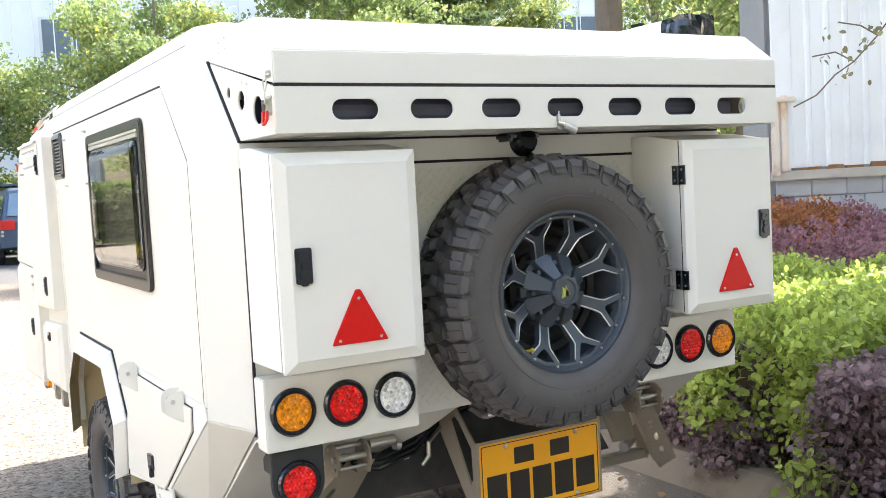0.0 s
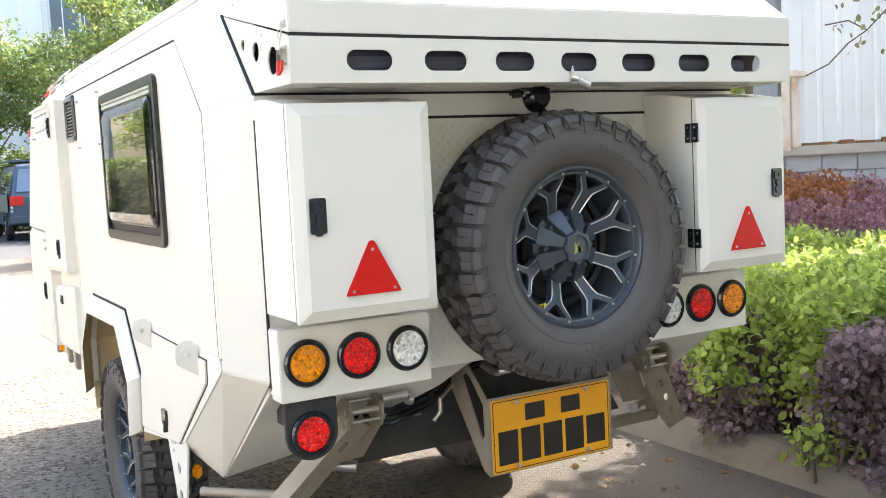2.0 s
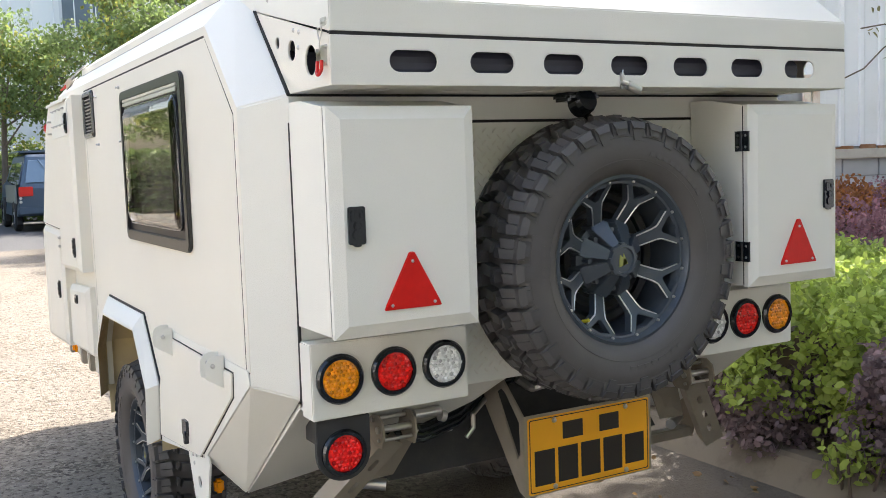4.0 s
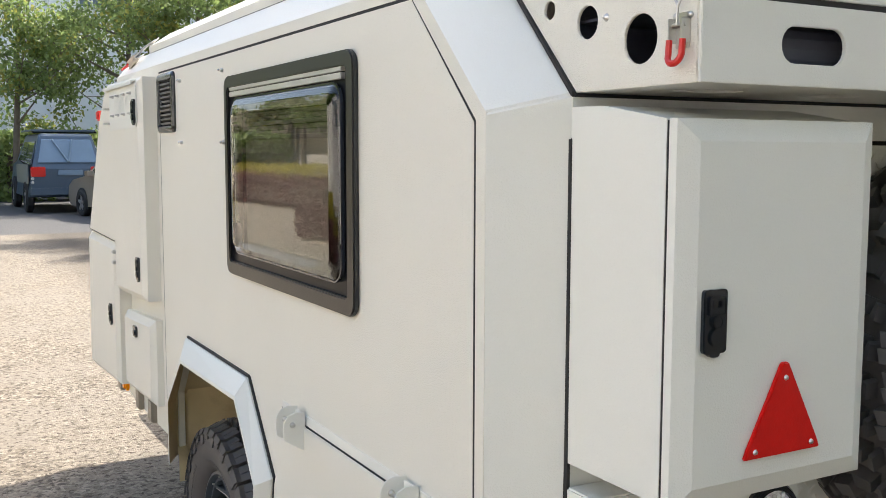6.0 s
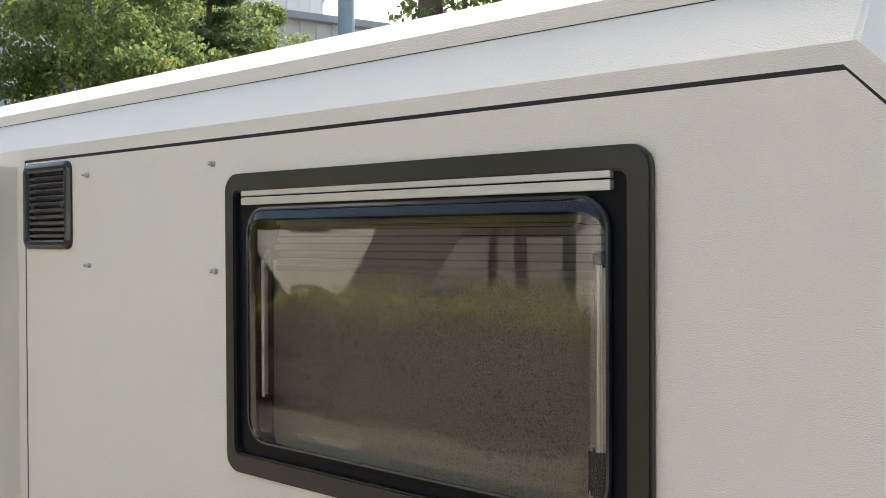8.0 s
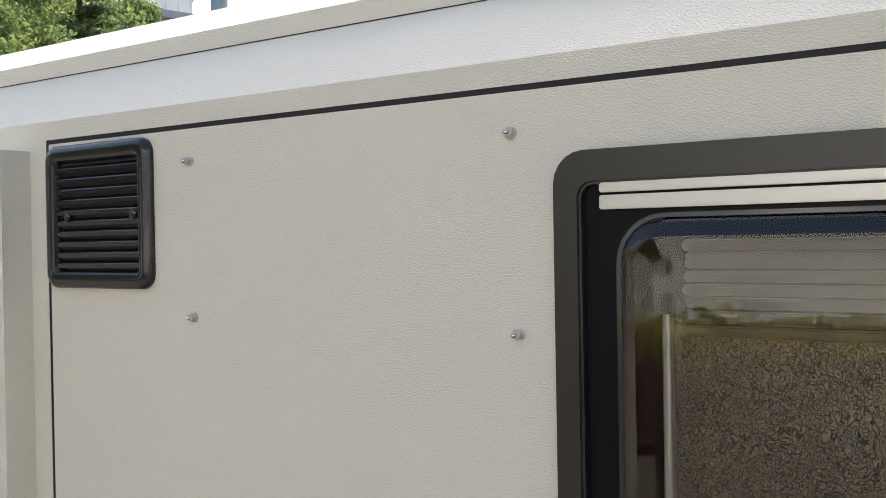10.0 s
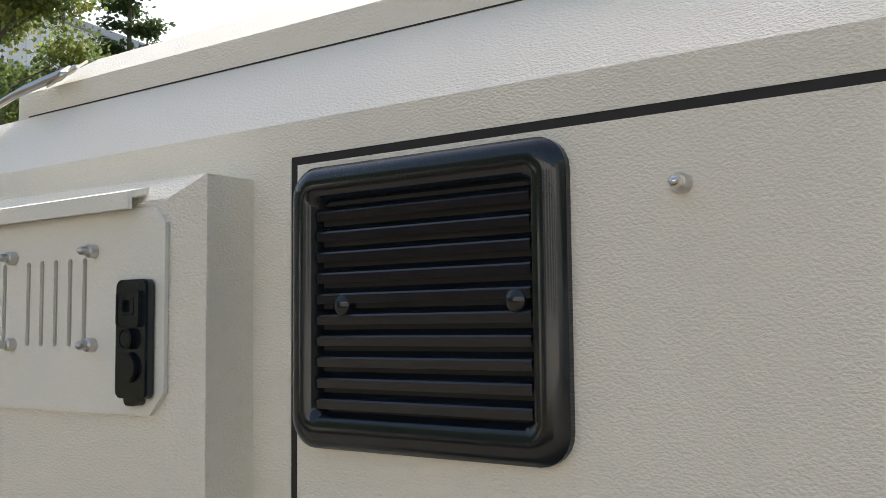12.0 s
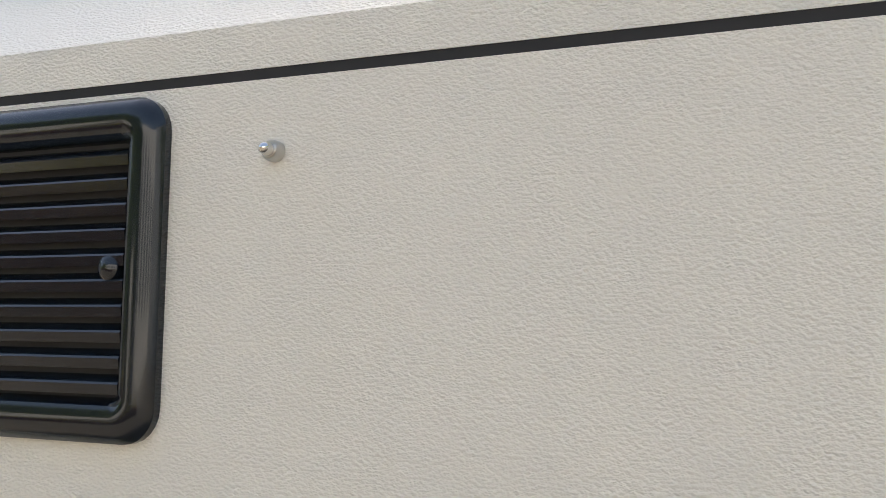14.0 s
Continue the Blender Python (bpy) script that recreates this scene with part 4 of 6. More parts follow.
draw_latch(pose(BARX, -0.545, 1.748))
draw_latch(Matrix.Translation((W - BARX, -0.545, 1.748)) @ pose(0, 0, 0, 0, 0, 180))
zl = (Vector((0.082, 2.20, 1.985)) - Vector((0.020, 2.45, 1.876))).normalized()
xl = Vector((0.55, 0.0, -0.83))
xl = (xl - zl * xl.dot(zl)).normalized()
yl = zl.cross(xl)
nose_m = Matrix.Translation((0.052, 2.300 + NOSE, 1.932)) @ Matrix((xl, yl, zl)).transposed().to_4x4() @ Matrix.Diagonal((1.2, 1.1, 2.3, 1))
draw_latch(nose_m, r=0.0040, reach=0.053, out=0.003, cheek=0.021)
for y, z in ((-0.365, 1.806), (-0.398, 1.798), (-0.390, 1.764), (-0.20, 1.90), (-0.20, 1.925), (-0.25, 1.905), (-0.25, 1.93)):
    bm = bmesh.new()
    lathe(bm, [(0.0001, 0.004), (0.0035, 0.003), (0.006, 0)], 12, pose(BARX, y, z, 0, -90, 0))
    part("rivet", bm, STEEL, trailer, smooth=True)

# ---- rear camera, hasp on the bar
bm = bmesh.new()
block(bm, (0.830, -0.43, 1.640), (0.940, -0.36, 1.664), 0.008)
lathe(bm, [(0.0001, 0.045), (0.028, 0.043), (0.034, 0.03), (0.037, 0.0)], 20, pose(0.89, -0.40, 1.632, 75))
rod(bm, (0.90, -0.41, 1.61), (0.93, -0.415, 1.585), 0.010)
part("rear_view_camera", bm, PLASTIC, trailer, "black dome rear-view camera under the bar")
bm = bmesh.new()
block(bm, (0.885, -0.584, 1.66), (0.895, -0.576, 1.70), 0.001)
rod(bm, (0.898, -0.592, 1.668), (0.928, -0.602, 1.652), 0.0115, n=18)
rod(bm, (0.88, -0.586, 1.676), (0.90, -0.593, 1.670), 0.006)
tube(bm, [(0.890, -0.580, 1.690), (0.885, -0.590, 1.705), (0.878, -0.594, 1.690), (0.882, -0.590, 1.676)], 0.0018)
part("bar_lock", bm, STEEL, trailer, "small steel lock on the bar")


# ---- wheels: built round the local z axis, outside towards +z
def wheel(name, m, label, R=0.380, width=0.256, seed=3):
    rng = random.Random(seed)
    h = width / 2
    rim_r = 0.220
    bm = bmesh.new()                         # barrel
    lathe(bm, [(rim_r, h - 0.035), (rim_r + 0.004, h - 0.028), (rim_r - 0.004, h - 0.026), (rim_r - 0.012, h - 0.04), (rim_r - 0.016, h - 0.10), (rim_r - 0.03, -h + 0.05), (0.07, -h + 0.045), (0.0001, -h + 0.045)], 56, m)
    ob = part(name, bm, RIM, trailer, label, smooth=True)
    bm = bmesh.new()                         # carcass
    prof = [(rim_r + 0.001, h - 0.034), (rim_r + 0.012, h - 0.018), (rim_r + 0.03, h - 0.006), (0.295, h + 0.002), (0.325, h - 0.003), (0.346, h - 0.016), (R - 0.032, h - 0.045), (R - 0.024, 0.03), (R - 0.024, -0.03), (R - 0.032, -h + 0.045), (0.346, -h + 0.016), (0.325, -h + 0.003), (0.295, -h), (rim_r, -h + 0.03)]
    lathe(bm, prof, 72, m)
    tyre = part("tyre", bm, RUBBER, ob, "chunky mud-terrain tyre", smooth=True)
    bm = bmesh.new()                         # raised rings on the sidewall
    for r in (0.262, 0.322):
        lathe(bm, [(r - 0.0012, h + 0.0002 - (0.003 if r < 0.27 else 0.001)), (r, h + 0.0009 - (0.003 if r < 0.27 else 0.001)), (r + 0.0012, h + 0.0002 - (0.003 if r < 0.27 else 0.001))], 72, m)
    for a0, count in ((0.35, 9), (2.45, 7), (4.4, 8)):
        for k in range(count):
            a = a0 + k * 0.085
            pts = [(r * math.cos(b), r * math.sin(b)) for r, b in ((0.276, a), (0.276, a + 0.055), (0.300, a + 0.055), (0.300, a))]
            loft(bm, [[m @ Vector((u, v, h - 0.004)) for u, v in pts], [m @ Vector((u, v, h + 0.0007)) for u, v in pts]])
    part("sidewall_relief", bm, RUBBER, ob)
    bm = bmesh.new()                         # tread
    N = 38

    def lug(pts, r0, r1, middle=None, taper=0.88):
        lo, hi = [], []
        cz = sum(p[1] for p in pts) / len(pts)
        ca = middle if middle is not None else sum(p[0] for p in pts) / len(pts)
        for rr, acc, k in ((r0, lo, 1.04), (r1, hi, taper)):
            for a, z in pts:
                a2, z2 = ca + (a - ca) * k, cz + (z - cz) * k
                drop = max(0, abs(z2) - (h - 0.065)) * 0.42
                r = rr - drop
                acc.append(m @ Vector((r * math.cos(a2), r * math.sin(a2), z2)))
        loft(bm, [lo, hi])

    for k in range(N):
        a = 2 * math.pi * k / N
        st = 2 * math.pi / N
        for s in (-1, 1):
            o = a + (st / 2 if s > 0 else 0)
            long = k % 2
            # shoulder block, cut in two by a narrow slot
            for d0, d1 in ((-0.44, -0.035), (0.005, 0.42)):
                lug([(o + st * d0, s * (h - 0.062 + 0.010 * long)), (o + st * d1, s * (h - 0.056 + 0.010 * long)), (o + st * d1, s * (h - 0.003)), (o + st * d0, s * (h - 0.003))], R - 0.034, R, o, 0.93)
            # foot of the block on the sidewall, stepped
            for r_in, d0, d1, up in ((0.342, -0.41, 0.39, 0.0060), (0.311 if long else 0.327, -0.30, 0.30, 0.0042)):
                lo, hi = [], []
                for dz, acc in ((-0.012, lo), (up, hi)):
                    for aa, r, zz in ((o + st * d0, R - 0.020, h - 0.008), (o + st * d1, R - 0.020, h - 0.008), (o + st * d1 * 0.8, r_in, h), (o + st * d0 * 0.8, r_in, h)):
                        acc.append(m @ Vector((r * math.cos(aa), r * math.sin(aa), s * (zz + dz))))
                loft(bm, [lo, hi])
            # two inner blocks to each shoulder block, set askew
            lug([(o - st * 0.16, s * 0.052), (o + st * 0.30, s * 0.044), (o + st * 0.40, s * (h - 0.072)), (o - st * 0.06, s * (h - 0.070))], R - 0.034, R)
            lug([(o - st * 0.40, s * 0.006), (o + st * 0.12, s * 0.003), (o + st * 0.22, s * 0.036), (o - st * 0.24, s * 0.044)], R - 0.034, R)
    part("tread", bm, TREAD, ob)
    # spokes: a stem that opens into a flat Y with a small three-cornered hole at the rim
    zf = h - 0.045
    dish = lambda r: zf - max(0.0, 0.200 - r) * 0.52
    for k in range(8):
        mk = m @ pose(0, 0, 0, 0, 0, 45 * k + 8)
        t = bmesh.new()
        plate(t, [(0.055, -0.016), (0.100, -0.0145), (0.146, -0.0165), (0.160, -0.0195), (0.196, -0.053), (0.208, 0.0), (0.196, 0.053), (0.160, 0.0195), (0.146, 0.0165), (0.100, 0.0145), (0.055, 0.016)], -0.026, 0.0, "z", holes=[[(0.1675, -0.004), (0.1675, 0.004), (0.1945, 0.033), (0.2005, 0.0), (0.1945, -0.033)]], bev=0.0012)
        for v in t.verts:
            v.co.z += dish(math.hypot(v.co.x, v.co.y))
        bm = merge(bmesh.new(), t, mk)
        part("spoke", bm, RIM, ob)
        bm = bmesh.new()
        for s in (-1, 1):
            pts = [(0.098, 0.0146), (0.146, 0.0164), (0.160, 0.0194), (0.191, 0.0480)]
            for (pu, pv), (qu, qv) in zip(pts, pts[1:]):
                rod(bm, mk @ Vector((pu, s * pv, dish(pu) + 0.0002)), mk @ Vector((qu, s * qv, dish(qu) + 0.0002)), 0.0023, n=6)
        part("milled_edge", bm, MILLED, ob)
        mk = m @ pose(0, 0, 0, 0, 0, 45 * k + 8)
        t = bmesh.new()                      # hub fin between two spokes
        plate(t, [(0.030, -0.0105), (0.094, -0.0250), (0.104, -0.0215), (0.104, 0.0215), (0.094, 0.0250), (0.030, 0.0105)], zf - 0.095, zf + 0.004, "z", bev=0.002)
        for v in t.verts:
            v.co.z -= max(0.0, v.co.x - 0.040) * 0.80
        part("hub_fin", merge(bmesh.new(), t, mk), RIM, ob)
    bm = bmesh.new()
    lathe(bm, [(0.199, zf - 0.02), (0.201, zf + 0.001), (0.214, zf + 0.003), (0.2205, zf + 0.001), (0.2205, zf - 0.02)], 64, m)
    part("rim_ring", bm, RIM, ob, smooth=True)
    bm = bmesh.new()
    lathe(bm, [(0.098, zf - 0.105), (0.098, zf - 0.070), (0.058, zf - 0.050), (0.043, zf - 0.004), (0.041, zf + 0.009), (0.034, zf + 0.010), (0.032, zf + 0.004), (0.0001, zf + 0.0045)], 32, m)
    part("hub_cap", bm, RIM, ob, smooth=True)
    for k in range(8):                       # teeth round the cap
        bm = bmesh.new()
        block(bm, (0.0385, -0.0080, zf - 0.004), (0.0455, 0.0080, zf + 0.0085), 0.0012, m @ pose(0, 0, 0, 0, 0, 45 * k + 30.5))
        part("cap_tooth", bm, RIM, ob)
    bm = bmesh.new()                         # plain badge shape
    for sh in (0.0, 0.012):
        t = bmesh.new()
        plate(t, [(-0.018 + sh, -0.014), (0.006 + sh * 0.5, -0.014), (0.010, -0.006), (-0.006 + sh, 0.016)], zf + 0.004, zf + 0.007, "z")
        merge(bm, t, m)
    part("badge", bm, mat("dull_yellow_badge", (0.35, 0.36, 0.10), rough=0.5, var=0.1), ob)
    for k in range(16):
        a = 2 * math.pi * (k + 0.85) / 16
        bm = bmesh.new()
        lathe(bm, [(0.0001, 0.006), (0.0035, 0.0055), (0.0045, 0.003), (0.0045, 0)], 10, m @ Matrix.Translation((0.2075 * math.cos(a), 0.2075 * math.sin(a), zf + 0.003)))
        part("rim_bolt", bm, STEEL, ob, smooth=True)
    bm = bmesh.new()                         # things seen through the windows: brake or carrier tubes
    for r in (0.10, 0.14, 0.175):
        lathe(bm, [(r - 0.012, -0.02), (r, -0.008), (r + 0.012, -0.02)], 40, m)
    part("inner_ribs", bm, UNDER, ob, smooth=True)
    for k in range(8):
        a = 2 * math.pi * (k + 0.68) / 8
        bm = bmesh.new()
        rod(bm, m @ Vector((0.078 * math.cos(a), 0.078 * math.sin(a), zf - 0.07)), m @ Vector((0.078 * math.cos(a), 0.078 * math.sin(a), zf - 0.036)), 0.007, n=6)
        part("lug_nut", bm, RIM, ob)
    bm = bmesh.new()
    rod(bm, m @ Vector((-0.16, -0.12, zf - 0.03)), m @ Vector((-0.150, -0.112, zf + 0.004)), 0.005)
    part("valve", bm, mat("yellow_cap", (0.5, 0.42, 0.02), rough=0.5, var=0.1), ob)
    return ob


wheel("spare_wheel", pose(0.932, -0.432, 1.221, 90, 0, 0) @ pose(0, 0, 0, 0, 0, 15), "mud-terrain spare wheel with a black alloy rim")
wheel("road_wheel", pose(0.147, 1.335, 0.392, 0, -90, 0) @ pose(0, 0, 0, 0, 0, 25), "mud-terrain road wheel with a black alloy rim", seed=5)
wheel("road_wheel", pose(W - 0.155, 1.34, 0.392, 0, 90, 0), "mud-terrain road wheel with a black alloy rim", seed=6)
bm = bmesh.new()
block(bm, (0.85, -0.34, 1.14), (1.02, -0.31, 1.30), 0.01)
rod(bm, (0.935, -0.40, 1.222), (0.935, -0.30, 1.222), 0.06)
part("wheel_carrier", bm, RAW, trailer)

# ---- number plate on its bracket
PY, PLATE_AT = -0.262, Vector((-0.035, -0.054, 0.012))
bm = bmesh.new()
plate(bm, rrect(0.787, 0.549, 1.219, 0.767, 0.008), PY, PY - 0.002, "y", bev=0.0006)
numplate = part("number_plate", bm, PLATE_Y, trailer, "yellow rear number plate with black bars")
bm = bmesh.new()
plate(bm, rrect(0.792, 0.554, 1.214, 0.762, 0.007), PY - 0.002, PY - 0.0028, "y", holes=[rrect(0.7945, 0.5565, 1.2115, 0.7595, 0.006)])
part("plate_border", bm, PLATE_B, numplate)


def bars(rects):
    for u0, v0, u1, v1 in rects:
        bm = bmesh.new()
        plate(bm, [(u0, v0), (u1, v0), (u1, v1), (u0, v1)], PY - 0.002, PY - 0.003, "y")
        part("bar", bm, PLATE_B, numplate)


bars([(0.905, 0.693, 0.975, 0.742), (1.035, 0.693, 1.105, 0.742), (0.808, 0.572, 0.876, 0.672), (0.888, 0.572, 0.956, 0.672), (0.968, 0.572, 1.036, 0.672), (1.048, 0.572, 1.116, 0.672), (1.128, 0.580, 1.198, 0.668)])
for u, v in ((0.876, 0.752), (1.130, 0.752), (0.876, 0.563), (1.130, 0.563)):
    bm = bmesh.new()
    lathe(bm, [(0.0001, 0.006), (0.006, 0.005), (0.008, 0.001), (0.008, 0)], 12, pose(u, PY - 0.002, v, 90))
    part("plate_screw", bm, STEEL, numplate, smooth=True)
bm = bmesh.new()                             # bracket: two slotted cheeks and a back
for x in (0.776, 1.224):
    cheek = [(0.02, 0.815), (-0.155, 0.868), (-0.258, 0.775), (-0.258, 0.548), (-0.232, 0.556), (-0.06, 0.775)]
    slot = [(-0.125, 0.822), (-0.150, 0.836), (-0.172, 0.826), (-0.238, 0.755), (-0.241, 0.665), (-0.228, 0.650)]
    plate(bm, cheek, x, x + 0.005, holes=[slot], bev=0.001)
block(bm, (0.776, -0.262, 0.545), (1.229, -0.258, 0.775), 0.001)
block(bm, (0.74, -0.165, 0.862), (0.79, 0.02, 0.876), 0.003)
block(bm, (1.22, -0.165, 0.862), (1.27, 0.02, 0.876), 0.003)
part("plate_bracket", bm, RAW, trailer, "dusty folded steel number-plate bracket").location = PLATE_AT
numplate.location = PLATE_AT

# ---- stabiliser legs, cables and small metal under the tail
for s in (0, 1):
    X = (lambda x: x) if s == 0 else (lambda x: W - x)
    p, q = Vector((X(0.385), -0.215, 0.775)), Vector((X(0.185), -0.10, 0.53))
    d = (q - p)
    L = d.length
    zc = d.normalized()
    nc = Vector((0, -0.80, -0.60))
    nc = (nc - zc * nc.dot(zc)).normalized()
    rot = Matrix((nc, zc.cross(nc), zc)).transposed().to_4x4()
    t = bmesh.new()
    hw = 0.034
    plate(t, [(-hw, 0), (hw, 0), (hw, L), (-hw, L)], 0.020, 0.024, "x", holes=[rrect(-0.008, v, 0.008, v + 0.04, 0.007) for v in (0.07, 0.15, 0.23)])
    plate(t, [(-hw, 0), (-hw + 0.004, 0), (-hw + 0.004, L), (-hw, L)], -0.03, 0.020, "x")
    plate(t, [(hw - 0.004, 0), (hw, 0), (hw, L), (hw - 0.004, L)], -0.03, 0.020, "x")
    leg = part("stabiliser_leg", merge(bmesh.new(), t, Matrix.Translation(p) @ rot), RAW, trailer, "folded-up perforated steel stabiliser leg")
    for x in (0.338, 0.432):
        bm = bmesh.new()
        plate(bm, [(-0.275, 0.79), (-0.268, 0.825), (-0.24, 0.842), (-0.19, 0.835), (-0.17, 0.79), (-0.20, 0.755), (-0.26, 0.755)], X(x) - 0.003, X(x) + 0.003, bev=0.001)
        part("pivot_cheek", bm, RAW, leg)
    for yy, zz, r in ((-0.245, 0.802, 0.010), (-0.25, 0.775, 0.005), (-0.215, 0.825, 0.006)):
        bm = bmesh.new()
        rod(bm, (X(0.33), yy, zz), (X(0.44), yy, zz), r)
        part("pivot_pin", bm, STEEL, leg, smooth=True)
    bm = bmesh.new()
    block(bm, (min(X(0.33), X(0.40)), -0.20, 0.838), (max(X(0.33), X(0.40)), -0.15, 0.875), 0.004)
    part("spring_box", bm, UNDER, leg)
    bm = bmesh.new()
    rod(bm, (X(0.455), -0.215, 0.818), (X(0.535), -0.215, 0.818), 0.014, n=16)
    rod(bm, (X(0.535), -0.215, 0.805), (X(0.550), -0.215, 0.800), 0.016, n=16)
    part("gas_spring", bm, STEEL, leg, smooth=True)
    bm = bmesh.new()
    loft(bm, [[(X(0.40), y, 0.745), (X(0.50), y + 0.02, 0.755), (X(0.43), y + 0.05, 0.635), (X(0.34), y + 0.04, 0.635)] for y in (-0.175, -0.171)])
    part("leg_gusset", bm, RAW, leg)
    bm = bmesh.new()
    rod(bm, (X(0.33), -0.10, 0.625), (X(0.40), -0.14, 0.615), 0.017, n=16)
    part("pipe_end", bm, STEEL, leg, smooth=True)
    bm = bmesh.new()
    rod(bm, (X(0.19), -0.06, 0.553), (X(0.02), 0.12, 0.552), 0.014)
    part("leg_spindle", bm, RAW, leg, smooth=True)
bm = bmesh.new()
plate(bm, [(-0.07, 0.735), (0.10, 0.60), (0.08, 0.50), (0.03, 0.495)], 1.678, 1.684, holes=[disc(0.005, 0.635, 0.012, 12), disc(0.025, 0.575, 0.012, 12)])
part("tail_gusset", bm, RAW, trailer)
bm = bmesh.new()
block(bm, (1.20, 0.03, 0.495), (1.68, 0.07, 0.53), 0.004)
part("tail_crossbar", bm, RAW, trailer)
for k, (za, r) in enumerate(((0.80, 0.013), (0.78, 0.010), (0.765, 0.008))):
    bm = bmesh.new()
    tube(bm, [(0.40, -0.12 + k * 0.02, za - 0.03), (0.52, -0.14, za - 0.045), (0.64, -0.13, za - 0.02), (0.76, -0.10, za + 0.05), (0.90, -0.08, za + 0.07)], r)
    part("cable", bm, PLASTIC, trailer, smooth=True)
bm = bmesh.new()
tube(bm, [(0.82, -0.17, 0.86), (0.85, -0.18, 0.835), (0.87, -0.17, 0.825), (0.95, -0.16, 0.83)], 0.014)
part("tow_clevis", bm, STEEL, trailer)
bm = bmesh.new()
block(bm, (0.58, -0.095, 0.715), (0.645, -0.08, 0.765), 0.004)
part("cable_clamp", bm, STEEL, trailer)
bm = bmesh.new()
tube(bm, [(0.665, -0.13, 0.70), (0.69, -0.13, 0.725), (0.69, -0.13, 0.765), (0.74, -0.12, 0.80)], 0.008)
part("bent_bracket", bm, STEEL, trailer)

# ---- awning along the far roof edge, its end under a crumpled black cover
bm = bmesh.new()
block(bm, (1.84, 0.02, 1.98), (1.95, 1.9, 2.083), 0.012)
rb = part("awning_case", bm, PAINT_SMOOTH, trailer, "pale awning case with a black crumpled end cover")
bm = bmesh.new()
block(bm, (1.832, -0.10, 1.96), (1.96, 0.035, 2.085))
bmesh.ops.subdivide_edges(bm, edges=bm.edges[:], cuts=5, use_grid_fill=True)
for v in bm.verts:
    v.co += Vector((noise.noise(v.co * 22), noise.noise(v.co * 22 + Vector((5, 0, 0))), noise.noise(v.co * 22 + Vector((0, 9, 0))))) * 0.012
part("cover", bm, PLASTIC, rb, "crumpled black fabric cover")
bm = bmesh.new()
block(bm, (1.86, 0.18, 2.05), (1.91, 0.25, 2.10), 0.012)
part("awning_bracket", bm, PLASTIC, rb)


# ---------------------------------------------------------------- plants
def leaf_mesh(name, pts, dirs, sizes, material, parent=None, label="", kind="", fold=0.35, round_leaf=False, faces=None):
    """Many small folded leaves, one at each point; faces: the way each leaf's upper side looks."""
    n = len(pts)
    rng = np.random.default_rng(11)
    d = dirs / np.linalg.norm(dirs, axis=1, keepdims=True)
    r = rng.normal(size=(n, 3)) * (1.0 if faces is None else 0.45)
    s = np.cross(d, r if faces is None else r + faces)
    s /= np.linalg.norm(s, axis=1, keepdims=True) + 1e-9
    u = np.cross(s, d)
    L, Wd = sizes[:, None], sizes[:, None] * (0.30 if round_leaf else 0.37)
    base, tip = pts - d * L * 0.5, pts + d * L * 0.5
    lft, rgt = pts + s * Wd + u * Wd * fold, pts - s * Wd + u * Wd * fold
    if round_leaf:
        q = d * L * 0.2
        v = np.stack([base, lft - q, lft + q, tip, rgt + q, rgt - q], 1).reshape(-1, 3)
        f = (np.arange(n)[:, None] * 6 + np.array([[0, 1, 2, 3, 4, 5]])).tolist()
    else:
        v = np.stack([base, lft, tip, rgt], 1).reshape(-1, 3)
        f = (np.arange(n)[:, None] * 4 + np.array([[0, 1, 2, 3]])).tolist()
    me = bpy.data.meshes.new(name)
    me.from_pydata(v.tolist(), [], f)
    me.materials.append(material)
    ob = new(name, me)
    ob.parent = parent
    return tagged(ob, label, kind=kind)


def leaf_mat(name, color, island=0.35):
    m = mat(name, color, rough=0.5, var=0.25, scale=1.5, island=island, spec=0.4)
    b = m.node_tree.nodes["Principled BSDF"]
    nt = m.node_tree
    tr = nt.nodes.new("ShaderNodeBsdfTranslucent")
    mx = nt.nodes.new("ShaderNodeMixShader")
    mx.inputs[0].default_value = 0.5
    src = b.inputs["Base Color"].links[0].from_socket
    nt.links.new(src, tr.inputs["Color"])
    nt.links.new(b.outputs[0], mx.inputs[1])
    nt.links.new(tr.outputs[0], mx.inputs[2])
    nt.links.new(mx.outputs[0], nt.nodes["Material Output"].inputs[0])
    return m


BARK = mat("grey_bark", (0.16, 0.13, 0.10), rough=0.9, var=0.3, scale=6, bump=0.8, bump_scale=30)
LEAF_TREE = leaf_mat("tree_leaves", (0.215, 0.285, 0.098))
LEAF_YEL = leaf_mat("yellowing_leaves", (0.34, 0.34, 0.085))
LEAF_LIME = leaf_mat("lime_hedge_leaves", (0.35, 0.44, 0.10))
LEAF_MAROON = leaf_mat("maroon_hedge_leaves", (0.245, 0.180, 0.195))
LEAF_PINK = leaf_mat("reddish_hedge_leaves", (0.30, 0.155, 0.18))
LEAF_ORANGE = leaf_mat("orange_hedge_leaves", (0.36, 0.15, 0.05))
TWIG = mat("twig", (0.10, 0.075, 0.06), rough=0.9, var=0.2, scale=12)


